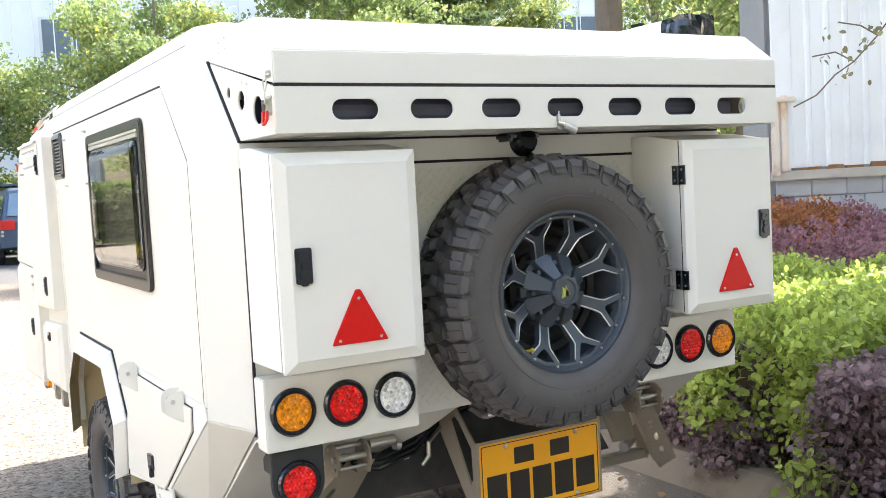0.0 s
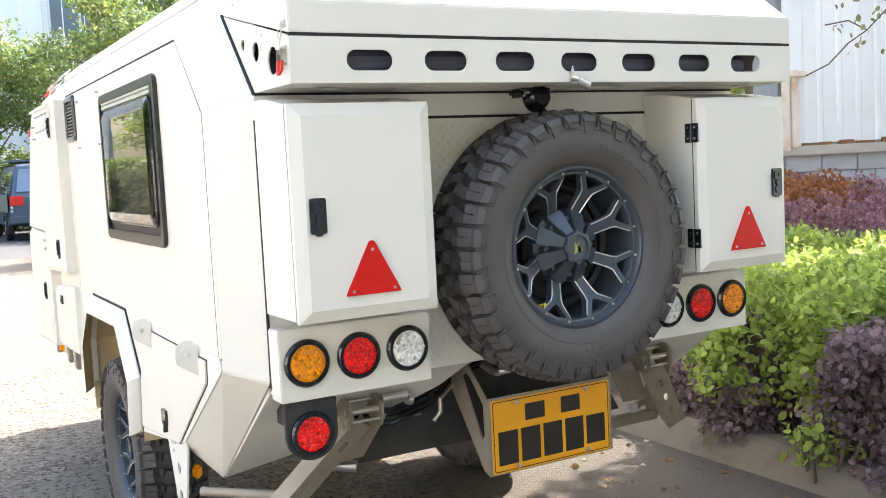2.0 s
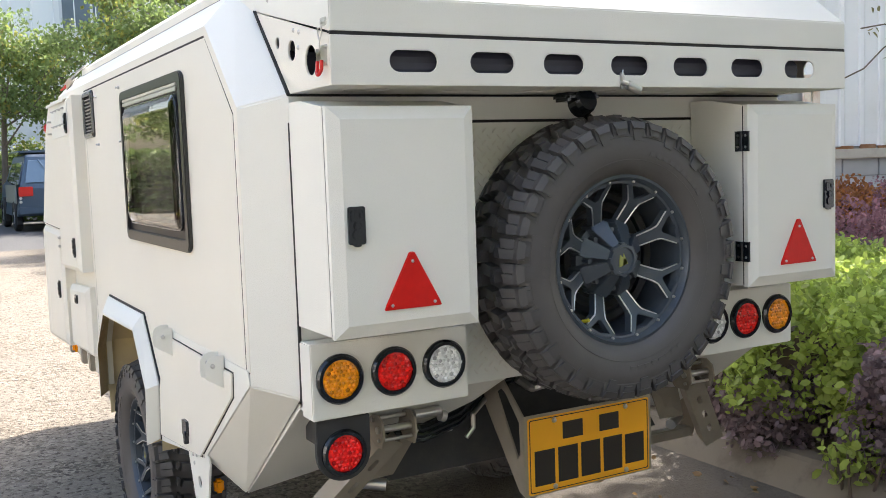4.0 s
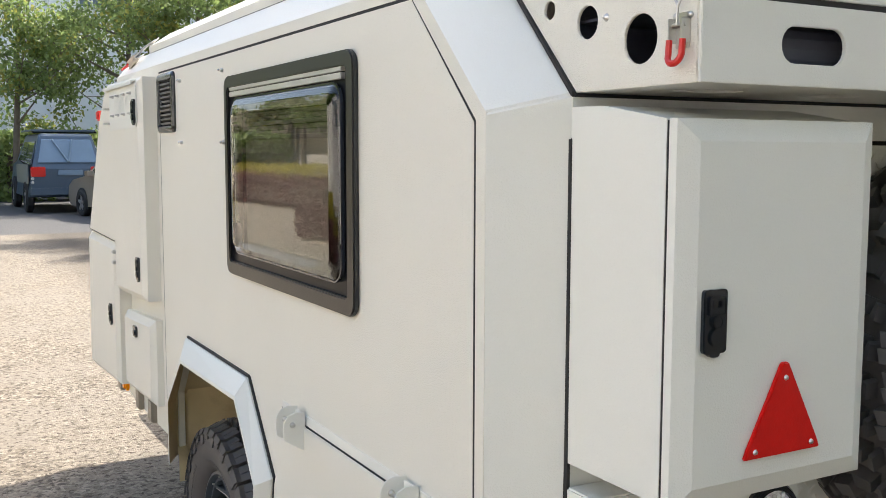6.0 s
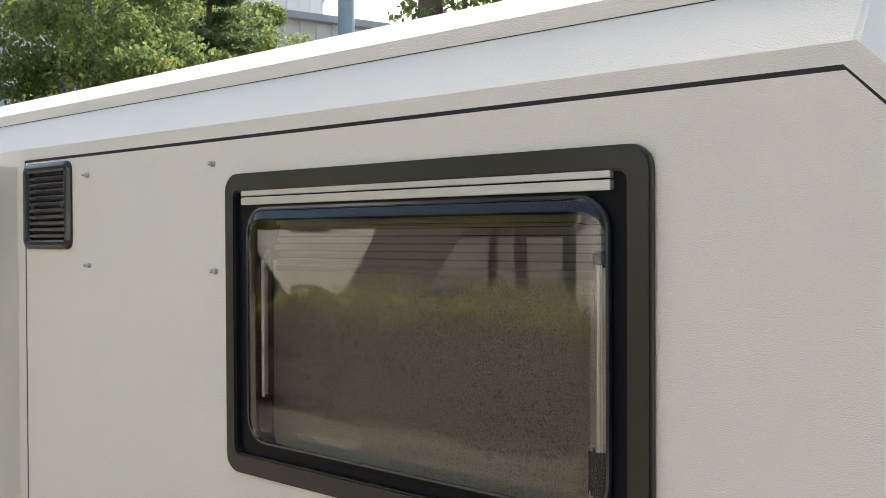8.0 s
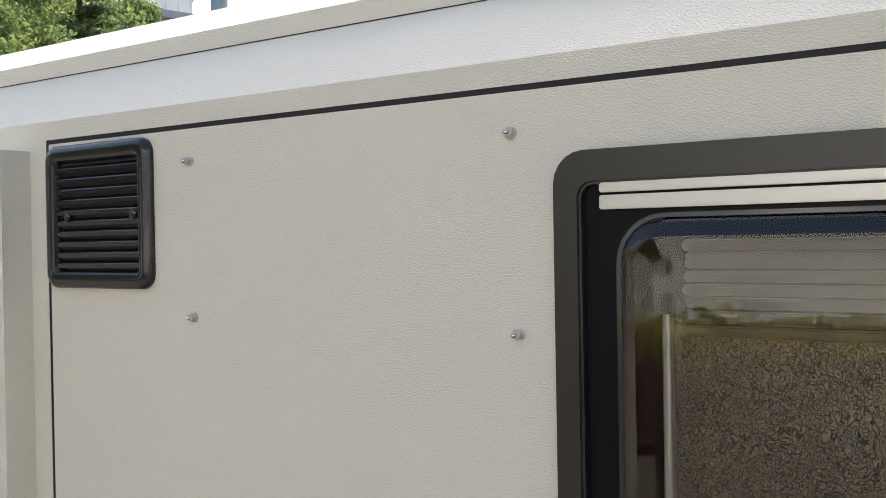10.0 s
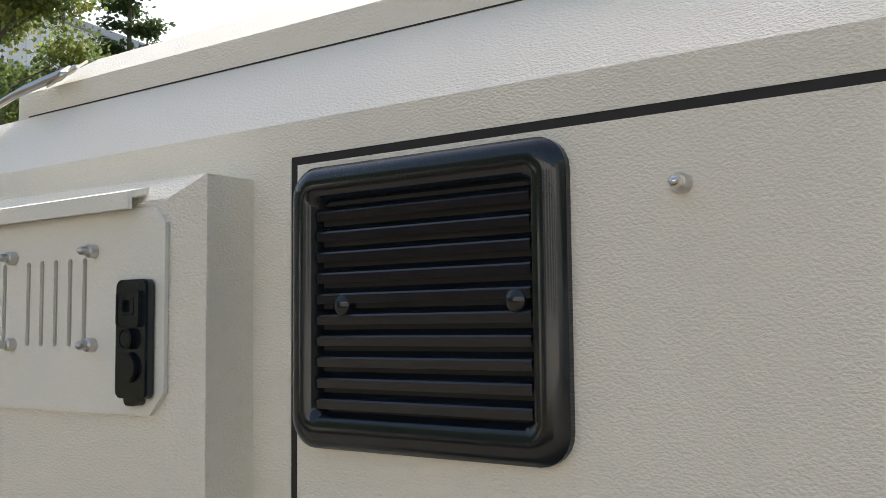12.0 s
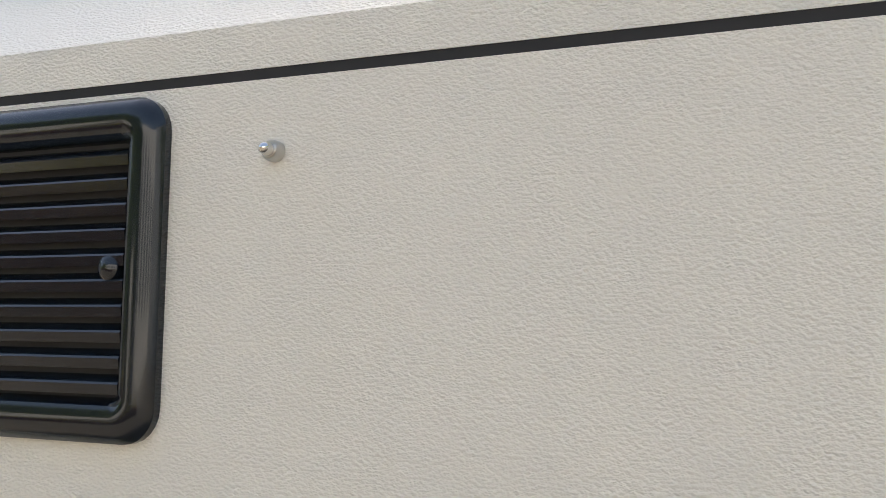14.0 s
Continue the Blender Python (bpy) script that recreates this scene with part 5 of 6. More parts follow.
def tree(x, y, height, crown_r, seed, n=9000, leaf=0.14, label="leafy roadside tree with some yellowing leaves", low=0.28, trunk=0.12):
    rng = random.Random(seed)
    nr = np.random.default_rng(seed)
    root = thing("tree", label, "tree", group="trees by the yard", at=(x, y, 0))
    bm = bmesh.new()
    top = Vector((rng.uniform(-0.3, 0.3), rng.uniform(-0.3, 0.3), height * 0.8))
    rod(bm, (0, 0, -0.1), top * 0.45, trunk, trunk * 0.7, n=10)
    rod(bm, top * 0.45, top, trunk * 0.7, trunk * 0.2, n=8)
    tips = []
    for k in range(16):
        f = rng.uniform(low, 0.95)
        a = rng.uniform(0, 2 * math.pi)
        p = top * f
        ln = crown_r * rng.uniform(0.55, 1.0) * (1.15 - 0.5 * f)
        q = p + Vector((math.cos(a) * ln, math.sin(a) * ln, ln * rng.uniform(0.25, 0.8)))
        rod(bm, p, q, trunk * 0.28, trunk * 0.08, n=6)
        tips.append((p, q))
        for j in range(3):
            f2 = rng.uniform(0.4, 1.0)
            p2 = p.lerp(q, f2)
            q2 = p2 + Vector((rng.uniform(-1, 1), rng.uniform(-1, 1), rng.uniform(-0.3, 0.8))) * crown_r * 0.38
            rod(bm, p2, q2, trunk * 0.1, trunk * 0.03, n=5)
            tips.append((p2, q2))
    tr = part("trunk", bm, BARK, root)
    cl = []
    for p, q in tips:
        for j in range(2):
            c = p.lerp(q, rng.uniform(0.55, 1.1))
            cl.append((c.x, c.y, c.z, crown_r * rng.uniform(0.14, 0.30)))
    cl = np.array(cl)
    pick = nr.integers(0, len(cl), n)
    g = nr.normal(size=(n, 3))
    g /= np.linalg.norm(g, axis=1, keepdims=True)
    pts = cl[pick, :3] + g * (cl[pick, 3:] * nr.uniform(0.25, 1.0, (n, 1)) ** 0.6) * np.array([1, 1, 0.75])
    dirs = nr.normal(size=(n, 3)) + np.array([0, 0, -0.4])
    sizes = nr.uniform(0.6, 1.25, n) * leaf
    yel = (nr.random(len(cl)) < 0.11)[pick] & (nr.random(n) < 0.8)
    leaf_mesh("crown", pts[~yel], dirs[~yel], sizes[~yel], LEAF_TREE, root)
    if yel.any():
        leaf_mesh("yellow_foliage", pts[yel], dirs[yel], sizes[yel], LEAF_YEL, root, "yellowing leaf clumps")
    return root


def hedge(name, x0, x1, y0, y1, z0, z1, n, material, leaf, seed, label, wavy=0.10, density_top=0.55):
    """A clipped hedge of single leaves: leaves near the surface of a lumpy block, twigs inside."""
    nr = np.random.default_rng(seed)
    root = thing(name, label, "hedge", group="hedges along the yard", at=(0, 0, 0))
    w, d, h = x1 - x0, y1 - y0, z1 - z0
    u, v = nr.random(n), nr.random(n)
    areas = np.array([w * d, w * h, w * h, d * h, d * h])
    face = nr.choice(5, n, p=areas / areas.sum())
    P = np.zeros((n, 3))
    N = np.zeros((n, 3))
    for k, (fx, fy, fz, nn) in enumerate(((None, None, 1, (0, 0, 1)), (None, 0, None, (0, -1, 0)), (None, 1, None, (0, 1, 0)), (0, None, None, (-1, 0, 0)), (1, None, None, (1, 0, 0)))):
        m = face == k
        cols = []
        it = [u[m], v[m]]
        for f in (fx, fy, fz):
            cols.append(np.full(m.sum(), float(f)) if f is not None else it.pop(0))
        P[m] = np.stack(cols, 1)
        N[m] = nn
    P = P * np.array([w, d, h]) + np.array([x0, y0, z0])
    lump = np.array([noise.noise(Vector((p[0] * 2.3, p[1] * 2.3, p[2] * 2.6 + seed))) for p in P])
    fine = np.array([noise.noise(Vector((p[0] * 9, p[1] * 9, p[2] * 9 + seed))) for p in P])
    depth = nr.random(n) ** 1.7 * 0.16 + np.clip(-fine - 0.05, 0, 1) * min(0.3, leaf * 4)
    P += N * (lump * wavy * 1.6 - depth)[:, None] + nr.normal(scale=0.018, size=(n, 3))
    dirs = nr.normal(size=(n, 3)) * 0.8 + N * 0.7 + np.array([0, 0, 0.25])
    leaf_mesh("foliage", P, dirs, nr.uniform(0.6, 1.3, n) * leaf, material, root, round_leaf=leaf < 0.07, fold=0.2, faces=N * 0.6 + np.array([0, 0, 0.7]))
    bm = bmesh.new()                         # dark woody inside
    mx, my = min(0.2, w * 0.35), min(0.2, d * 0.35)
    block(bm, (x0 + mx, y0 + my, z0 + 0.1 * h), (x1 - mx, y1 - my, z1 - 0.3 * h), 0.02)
    for k in range(int(14 * max(1, d))):
        px, py = nr.uniform(x0 + mx / 2, x1 - mx / 2), nr.uniform(y0 + my / 2, y1 - my / 2)
        rod(bm, (px, py, -0.02), (px + nr.uniform(-0.15, 0.15), py + nr.uniform(-0.15, 0.15), z1 - 0.25 * h), 0.010, 0.005, n=5)
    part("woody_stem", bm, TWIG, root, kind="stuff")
    return root


# right-hand bed: maroon shrubs in front, lime ones behind and between, reddish ones beyond
hedge("maroon_hedge", 2.68, 3.36, -2.2, 0.16, 0.08, 0.68, 30000, LEAF_MAROON, 0.039, 1, "dark maroon shrub hedge in the bed", wavy=0.16)
hedge("maroon_hedge", 2.74, 3.25, 0.55, 2.5, 0.10, 0.38, 14000, LEAF_MAROON, 0.039, 4, "low dark maroon shrub row by the kerb", wavy=0.14)
hedge("lime_hedge", 3.35, 5.4, -1.4, 2.9, 0.25, 0.80, 52000, LEAF_LIME, 0.045, 2, "bright lime green shrub hedge", wavy=0.12)
hedge("lime_shrub", 2.80, 3.45, 0.24, 1.25, 0.28, 0.76, 8200, LEAF_LIME, 0.045, 3, "bright lime green shrub leaning over the kerb", wavy=0.26)
hedge("lime_shrub", 2.60, 2.84, -0.02, 0.26, 0.12, 0.30, 260, LEAF_LIME, 0.050, 7, "small lime green sprig among maroon leaves", wavy=0.2)
hedge("reddish_hedge", 5.5, 8.6, -0.8, 5.2, 0.3, 0.93, 52000, LEAF_PINK, 0.040, 5, "reddish purple hedge before the block wall", wavy=0.2)
hedge("orange_hedge", 6.2, 7.4, 3.3, 4.6, 0.6, 1.10, 9000, LEAF_ORANGE, 0.042, 6, "orange-tipped shrub before the block wall", wavy=0.2)

# soil bed and kerb
bm = bmesh.new()
block(bm, (2.80, -6, -0.05), (9.5, 8, 0.11))
part("planting_bed", bm, mat("bed_soil", (0.14, 0.11, 0.075), rough=0.95, var=0.3, scale=14, bump=0.8, bump_scale=60), None, "brown soil bed under the shrubs", kind="structure")
KERB = mat("kerb_concrete", (0.15, 0.128, 0.10), rough=0.9, var=0.15, scale=5, bump=0.4, bump_scale=80, dirt=(0.06, 0.048, 0.035), dirt_scale=6, dirt_amount=0.7)
bm = bmesh.new()
plate(bm, [(2.60, -0.05), (2.60, 0.0), (2.70, 0.115), (2.725, 0.13), (2.82, 0.13), (2.82, -0.05)], -6, 8, "y")
part("kerb", bm, KERB, None, "sloped worn concrete kerb of the bed", kind="structure")

# ---------------------------------------------------------------- sheet-metal hall behind the bed
SHEET = mat("white_sheet_metal", (0.86, 0.88, 0.88), rough=0.45, var=0.05, scale=0.8, dirt=(0.5, 0.47, 0.42), dirt_scale=0.7, dirt_amount=0.3)
RUST = mat("rusty_metal", (0.26, 0.12, 0.05), rough=0.85, var=0.35, scale=6, bump=0.4, bump_scale=60, dirt=(0.45, 0.34, 0.24), dirt_scale=5, dirt_amount=0.6)
STREAK = mat("rust_streaked_paint", (0.80, 0.70, 0.58), rough=0.7, var=0.2, scale=5, dirt=(0.50, 0.22, 0.07), dirt_scale=4, dirt_amount=0.9)
BLOCKS = mat("grey_block_wall", (0.46, 0.47, 0.48), rough=0.92, var=0.12, scale=5, bump=0.5, bump_scale=50, obj_random=0.10)
MORTAR = mat("block_mortar", (0.30, 0.30, 0.29), rough=0.95, var=0.1, scale=8)


def ribbed(bm, length, z0, z1, pitch, depth, lip=0.03):
    """Ribbed sheet along local x, ribs standing out towards local -y."""
    xs, k = [], 0.0
    while k < length:
        xs += [(k, 0), (k + pitch - 0.07, 0), (k + pitch - 0.055, -depth), (k + pitch - 0.015, -depth)]
        k += pitch
    lo = [bm.verts.new((x, y, z0)) for x, y in xs]
    hi = [bm.verts.new((x, y, z1)) for x, y in xs]
    for i in range(len(xs) - 1):
        bm.faces.new((lo[i], lo[i + 1], hi[i + 1], hi[i]))
    return bm


HALL = pose(8.2, 5.1, 0, 0, 0, -31)
hall = thing("metal_hall", "white ribbed sheet-metal hall on a grey block base", "building")
hall.matrix_world = HALL
bm = ribbed(bmesh.new(), 9.0, 1.50, 8.0, 0.215, 0.028)
part("wall_sheet", bm, SHEET, hall)
bm = bmesh.new()
block(bm, (0.0, 0.02, 0), (9.0, 0.25, 8.0))
block(bm, (0.0, 0.02, 0), (0.25, 1.2, 8.0))
part("wall_body", bm, MORTAR, hall)
bm = bmesh.new()
block(bm, (-0.05, -0.07, 1.36), (9.0, 0.03, 1.47), 0.01)
part("sill_beam", bm, mat("sill_concrete", (0.52, 0.48, 0.41), rough=0.9, var=0.15, scale=5, bump=0.4, bump_scale=80, dirt=(0.2, 0.16, 0.11), dirt_scale=3, dirt_amount=0.5), hall, "stained concrete sill under the sheet wall")
bm = bmesh.new()
for k in range(40):
    x = 0.15 + k * 0.22 + random.uniform(-0.05, 0.05)
    block(bm, (x, -0.038, 1.468), (x + random.uniform(0.08, 0.24), -0.002, 1.468 + random.uniform(0.015, 0.075) * random.uniform(0.4, 1.0)), 0.005)
part("rust_edge", bm, RUST, hall, "rusted foot of the sheets", kind="stuff")
bm = bmesh.new()
block(bm, (-0.02, -0.06, 1.47), (0.16, 0.0, 8.0), 0.004)
part("corner_flashing", bm, SHEET, hall)
bm = bmesh.new()
block(bm, (-0.05, -0.10, 1.42), (0.03, -0.03, 2.25), 0.01)
block(bm, (0.05, -0.09, 1.46), (0.13, -0.055, 2.32), 0.01)
block(bm, (-0.07, -0.12, 2.24), (0.22, -0.03, 2.30), 0.01)
part("rusty_downpipe", bm, STREAK, hall, "rust-streaked end of a downpipe")
brick_mesh = None
for row in range(7):
    for col in range(23):
        x = col * 0.40 - (0.2 if row % 2 else 0.0)
        if x < 0:
            continue
        if brick_mesh is None:
            bm = bmesh.new()
            block(bm, (0.005, -0.012, 0.005), (0.395, 0.03, 0.19), 0.006)
            b0 = part("block", bm, BLOCKS, hall)
            brick_mesh = b0.data
        else:
            b0 = new("block", brick_mesh)
            b0.parent = hall
        b0.location = (x, 0, row * 0.195)

# ---------------------------------------------------------------- long pale hall across the yard
FARWALL = mat("pale_far_sheet", (0.84, 0.835, 0.82), rough=0.5, var=0.06, scale=0.3, dirt=(0.45, 0.46, 0.46), dirt_scale=0.2, dirt_amount=0.3)
far = thing("long_hall", "long pale grey ribbed metal hall behind the trees", "building")
far.matrix_world = pose(-8.0, 42.0, 0, 0, 0, -14)
bm = ribbed(bmesh.new(), 62.0, 0, 11.2, 0.8, 0.16)
part("wall_sheet", bm, FARWALL, far)
bm = bmesh.new()
prof = [(-0.5, 11.2), (-0.5, 11.5), (2.2, 11.9), (4.5, 11.5), (4.5, 0), (0.3, 0), (0.3, 11.2)]
loft(bm, [[(x, y, z) for y, z in prof] for x in (-0.3, 62.3)])
part("roof", bm, mat("far_roof", (0.45, 0.47, 0.49), rough=0.6, var=0.05), far)
GLASS_FAR = mat("far_window_glass", (0.10, 0.13, 0.16), rough=0.15, var=0.3, scale=1)
for k in range(11):
    bm = bmesh.new()
    block(bm, (3 + k * 5.4, -0.12, 7.0), (5.4 + k * 5.4, 0.05, 8.9), 0.02)
    wob = part("window", bm, mat("far_window_frame", (0.7, 0.7, 0.7), var=0.05) if k == 0 else bpy.data.materials["far_window_frame"], far)
    bm = bmesh.new()
    block(bm, (3.12 + k * 5.4, -0.14, 7.12), (4.15 + k * 5.4, 0.0, 8.78))
    block(bm, (4.25 + k * 5.4, -0.14, 7.12), (5.28 + k * 5.4, 0.0, 8.78))
    part("pane", bm, GLASS_FAR, wob)
bm = bmesh.new()
rod(bm, (0, 0, 0), (0, 0, 14.5), 0.35, n=20)
for z in (4, 8, 12):
    rod(bm, (0, 0, z), (0, 0, z + 0.2), 0.39, n=20)
flue = part("flue_pipe", bm, mat("grey_flue", (0.33, 0.40, 0.44), rough=0.4, metal=0.4, var=0.1), None, "tall grey metal flue pipe")
flue["category"] = "pipe"
flue.location = (27.2, 30.6, 0)

gable = thing("gabled_hall", "tall pale ribbed hall with a gable roof", "building")
gable.matrix_world = pose(14.0, 50.5, 0, 0, 0, -34)
bm = bmesh.new()
plate(bm, [(0, 0), (22.0, 0), (22.0, 13.9), (11.0, 17.2), (0, 13.9)], 0.1, 9.0, "y")
part("wall", bm, FARWALL, gable)
bm = ribbed(bmesh.new(), 22.0, 0, 13.9, 0.6, 0.08)
for v in bm.verts:
    if v.co.z > 1:
        v.co.z += (11.0 - abs(v.co.x - 11.0)) * 0.3
part("wall_sheet", bm, FARWALL, gable)
bm = bmesh.new()
for xa, xb in ((-0.3, 11.0), (22.3, 11.0)):
    za = 13.85
    loft(bm, [[(xa, y, za), (xb, y, 17.25), (xb, y, 17.55), (xa, y, za + 0.3)] for y in (-0.4, 9.3)])
part("roof", bm, bpy.data.materials["far_roof"], gable)


def conifer(x, y, height, reach, seed):
    """A conifer with tiers of drooping boughs."""
    rng = random.Random(seed)
    nr = np.random.default_rng(seed)
    root = thing("conifer", "dark green conifer with layered boughs", "tree", group="trees by the yard", at=(x, y, 0))
    bm = bmesh.new()
    rod(bm, (0, 0, -0.1), (0, 0, height), 0.16, 0.02, n=8)
    pts = []
    z = height * 0.2
    while z < height - 0.2:
        ln = reach * (1 - z / height) ** 0.8 + 0.15
        for j in range(6):
            a = rng.uniform(0, 2 * math.pi)
            l2 = ln * rng.uniform(0.6, 1.0)
            tip = Vector((math.cos(a) * l2, math.sin(a) * l2, z + l2 * rng.uniform(0.0, 0.22)))
            rod(bm, (0, 0, z), tip, 0.03, 0.008, n=5)
            for q in range(int(130 * l2) + 36):
                f = rng.uniform(0.25, 1.05)
                w = 0.13 * l2 * (1.1 - f) + 0.10
                pts.append((tip.x * f + rng.gauss(0, w), tip.y * f + rng.gauss(0, w), z + (tip.z - z) * f + rng.gauss(0, 0.05)))
        z += rng.uniform(0.42, 0.62)
    part("trunk", bm, BARK, root)
    pts = np.array(pts)
    n = len(pts)
    leaf_mesh("crown", pts, nr.normal(size=(n, 3)) * np.array([1, 1, 0.5]), nr.uniform(0.07, 0.15, n), LEAF_PINE, root)
    return root


# ---------------------------------------------------------------- trees
LEAF_PINE = leaf_mat("conifer_needles", (0.10, 0.15, 0.06))
conifer(12.4, 19.1, 10.2, 2.3, 91)
tree(9.0, 17.8, 10.6, 2.7, 55, n=30000, leaf=0.115)
tree(7.1, 28.0, 11.0, 3.2, 58, n=15000, leaf=0.15)
for k, (x, y, hgt, r, n) in enumerate(((2.2, 30.5, 7.4, 2.8, 5200), (5.4, 30.0, 9.4, 3.2, 5600), (17.0, 30.5, 6.4, 2.2, 8000),
                                       (14.8, 26.0, 10.2, 3.2, 20000), (17.8, 25.6, 11.0, 3.0, 20000), (21.0, 28.5, 9.6, 2.6, 9000), (20.0, 15.5, 8.6, 3.0, 14000), (16.6, 13.0, 7.6, 2.6, 12000))):
    tree(x, y, hgt, r, 22 + k + (k > 1), n=int(n * 1.35), leaf=0.14)
tree(10.9, 9.8, 8.6, 2.3, 51, n=9000, leaf=0.11, low=0.2, label="light green tree beside the metal hall")
tree(10.7, 8.1, 8.2, 2.1, 52, n=9000, leaf=0.11, low=0.2, label="light green tree beside the metal hall")
tree(9.25, 9.2, 11.0, 2.4, 50, n=2500, leaf=0.12, low=0.62, trunk=0.30, label="tall tree beside the metal hall")
# out of view; crown placed so its shade covers the ground behind the tail
tree(5.9, 0.45, 8.6, 2.15, 67, low=0.45, n=62000, leaf=0.15, trunk=0.10, label="unseen slender tree placed to shade the ground at the tail")
# unseen trees, added only to keep sun off the bed and near ground
tree(6.5, -3.3, 9.0, 3.2, 62, low=0.45, n=15000, leaf=0.12, trunk=0.16, label="unseen broad tree added to shade the planting bed")
tree(7.2, -6.8, 8.6, 3.2, 64, n=12000, leaf=0.14, trunk=0.16, label="unseen broad tree added to shade the yard")
tree(7.6, -10.5, 8.6, 3.2, 65, n=9000, leaf=0.16, trunk=0.16, label="unseen broad tree added to shade the yard")
# unseen trees behind the camera, added to dim sky light on the rear
for k, (x, y, hh, r) in enumerate(((3.2, -9.5, 9.5, 3.4), (-1.2, -10.2, 9.2, 3.3), (-5.6, -9.8, 9.0, 3.2))):
    tree(x, y, hh, r, 70 + k, n=9000, leaf=0.17, trunk=0.16, label="unseen broad tree added to block sky light from behind")
# one more unseen shade caster on the right
tree(9.8, -4.0, 9.0, 3.4, 63, n=9000, leaf=0.14, trunk=0.16, label="unseen broad tree added to shade the planting bed")
for k, y in enumerate((34.5, 35.5)):
    hedge("far_hedge", -12 + 14 * k, 3 + 16 * k, 33.0 - k, 34.5 - k, 0.0, 2.2, 9000, LEAF_TREE, 0.22, 30 + k, "tall dark green hedge behind the parked cars")

# fallen leaves along the kerb
nr = np.random.default_rng(77)
fl = np.stack([nr.uniform(1.9, 2.6, 70), nr.uniform(-2.2, 1.2, 70), np.full(70, 0.012)], 1)
fallen = leaf_mesh("fallen_leaves", fl, nr.normal(size=(70, 3)) * np.array([1, 1, 0.1]), nr.uniform(0.02, 0.05, 70), leaf_mat("dry_brown_leaves", (0.20, 0.13, 0.06)), None, "small dry brown leaves fallen along the kerb", kind="stuff", round_leaf=True)
fallen["category"] = "leaves"

# thin twig with a few leaves hanging over the bed
bm = bmesh.new()
tw = [(3.86, 1.16, 1.86), (3.98, 1.10, 1.92), (4.08, 1.05, 2.03), (4.18, 1.0, 2.10), (4.30, 0.93, 2.24), (4.55, 0.9, 2.5), (5.3, 1.1, 3.3), (6.6, 1.6, 4.6)]
tube(bm, tw, 0.0045, n=6)
tube(bm, [tw[3], (4.10, 1.06, 2.16), (3.98, 1.12, 2.14)], 0.004, n=6)
tube(bm, [tw[4], (4.22, 0.98, 2.30), (4.08, 1.02, 2.32)], 0.004, n=6)
twig = thing("hanging_twig", "thin bare twig with a few small leaves", "branch")
part("stem", bm, BARK, twig)
nr = np.random.default_rng(8)
pp = np.array([tw[i] for i in (2, 2, 3, 3, 4, 4, 4, 5, 5)] * 3 + [(4.10, 1.06, 2.16), (3.99, 1.11, 2.14), (4.05, 1.03, 2.31), (4.2, 0.98, 2.3)] * 3) + nr.normal(scale=0.05, size=(39, 3))
leaf_mesh("leaf", pp, nr.normal(size=(39, 3)), nr.uniform(0.03, 0.052, 39), leaf_mat("dry_twig_leaves", (0.30, 0.28, 0.14)), twig, kind="stuff", round_leaf=True)


# ---------------------------------------------------------------- parked vehicles
CARGLASS = mat("car_glass", (0.05, 0.06, 0.07), rough=0.06, var=0.1, spec=0.8)
SILVER = mat("champagne_car_paint", (0.42, 0.38, 0.32), rough=0.28, metal=0.5, var=0.03, scale=2)
NAVY = mat("slate_blue_car_paint", (0.075, 0.112, 0.16), rough=0.4, metal=0.2, var=0.08, scale=2)
GREYGREEN = mat("grey_green_panel", (0.30, 0.31, 0.27), rough=0.5, var=0.06, scale=2)
ALLOY = mat("silver_alloy", (0.6, 0.6, 0.6), rough=0.35, metal=0.7, var=0.05)
CAR_RUBBER = mat("car_tyre", (0.03, 0.03, 0.03), rough=0.85, var=0.1)


def car_wheel(root, x, y, r, w, side):
    m = pose(x, y, r, 0, 90 * side, 0)
    bm = bmesh.new()
    lathe(bm, [(r * 0.62, w / 2), (r * 0.9, w / 2), (r, w / 2 - 0.03), (r, -w / 2 + 0.03), (r * 0.9, -w / 2), (r * 0.6, -w / 2)], 28, m)
    tyre = part("wheel", bm, CAR_RUBBER, root, smooth=True)
    bm = bmesh.new()
    lathe(bm, [(r * 0.63, w / 2 - 0.005), (r * 0.56, w / 2 - 0.04), (0.02, w / 2 - 0.06)], 28, m)
    part("wheel_dish", bm, CAR_RUBBER, tyre, smooth=True)
    for k in range(5):
        bm = bmesh.new()
        block(bm, (0.03, -0.035, w / 2 - 0.045), (r * 0.62, 0.035, w / 2 - 0.012), 0.008, m @ pose(0, 0, 0, 0, 0, 72 * k))
        part("spoke", bm, ALLOY, tyre)


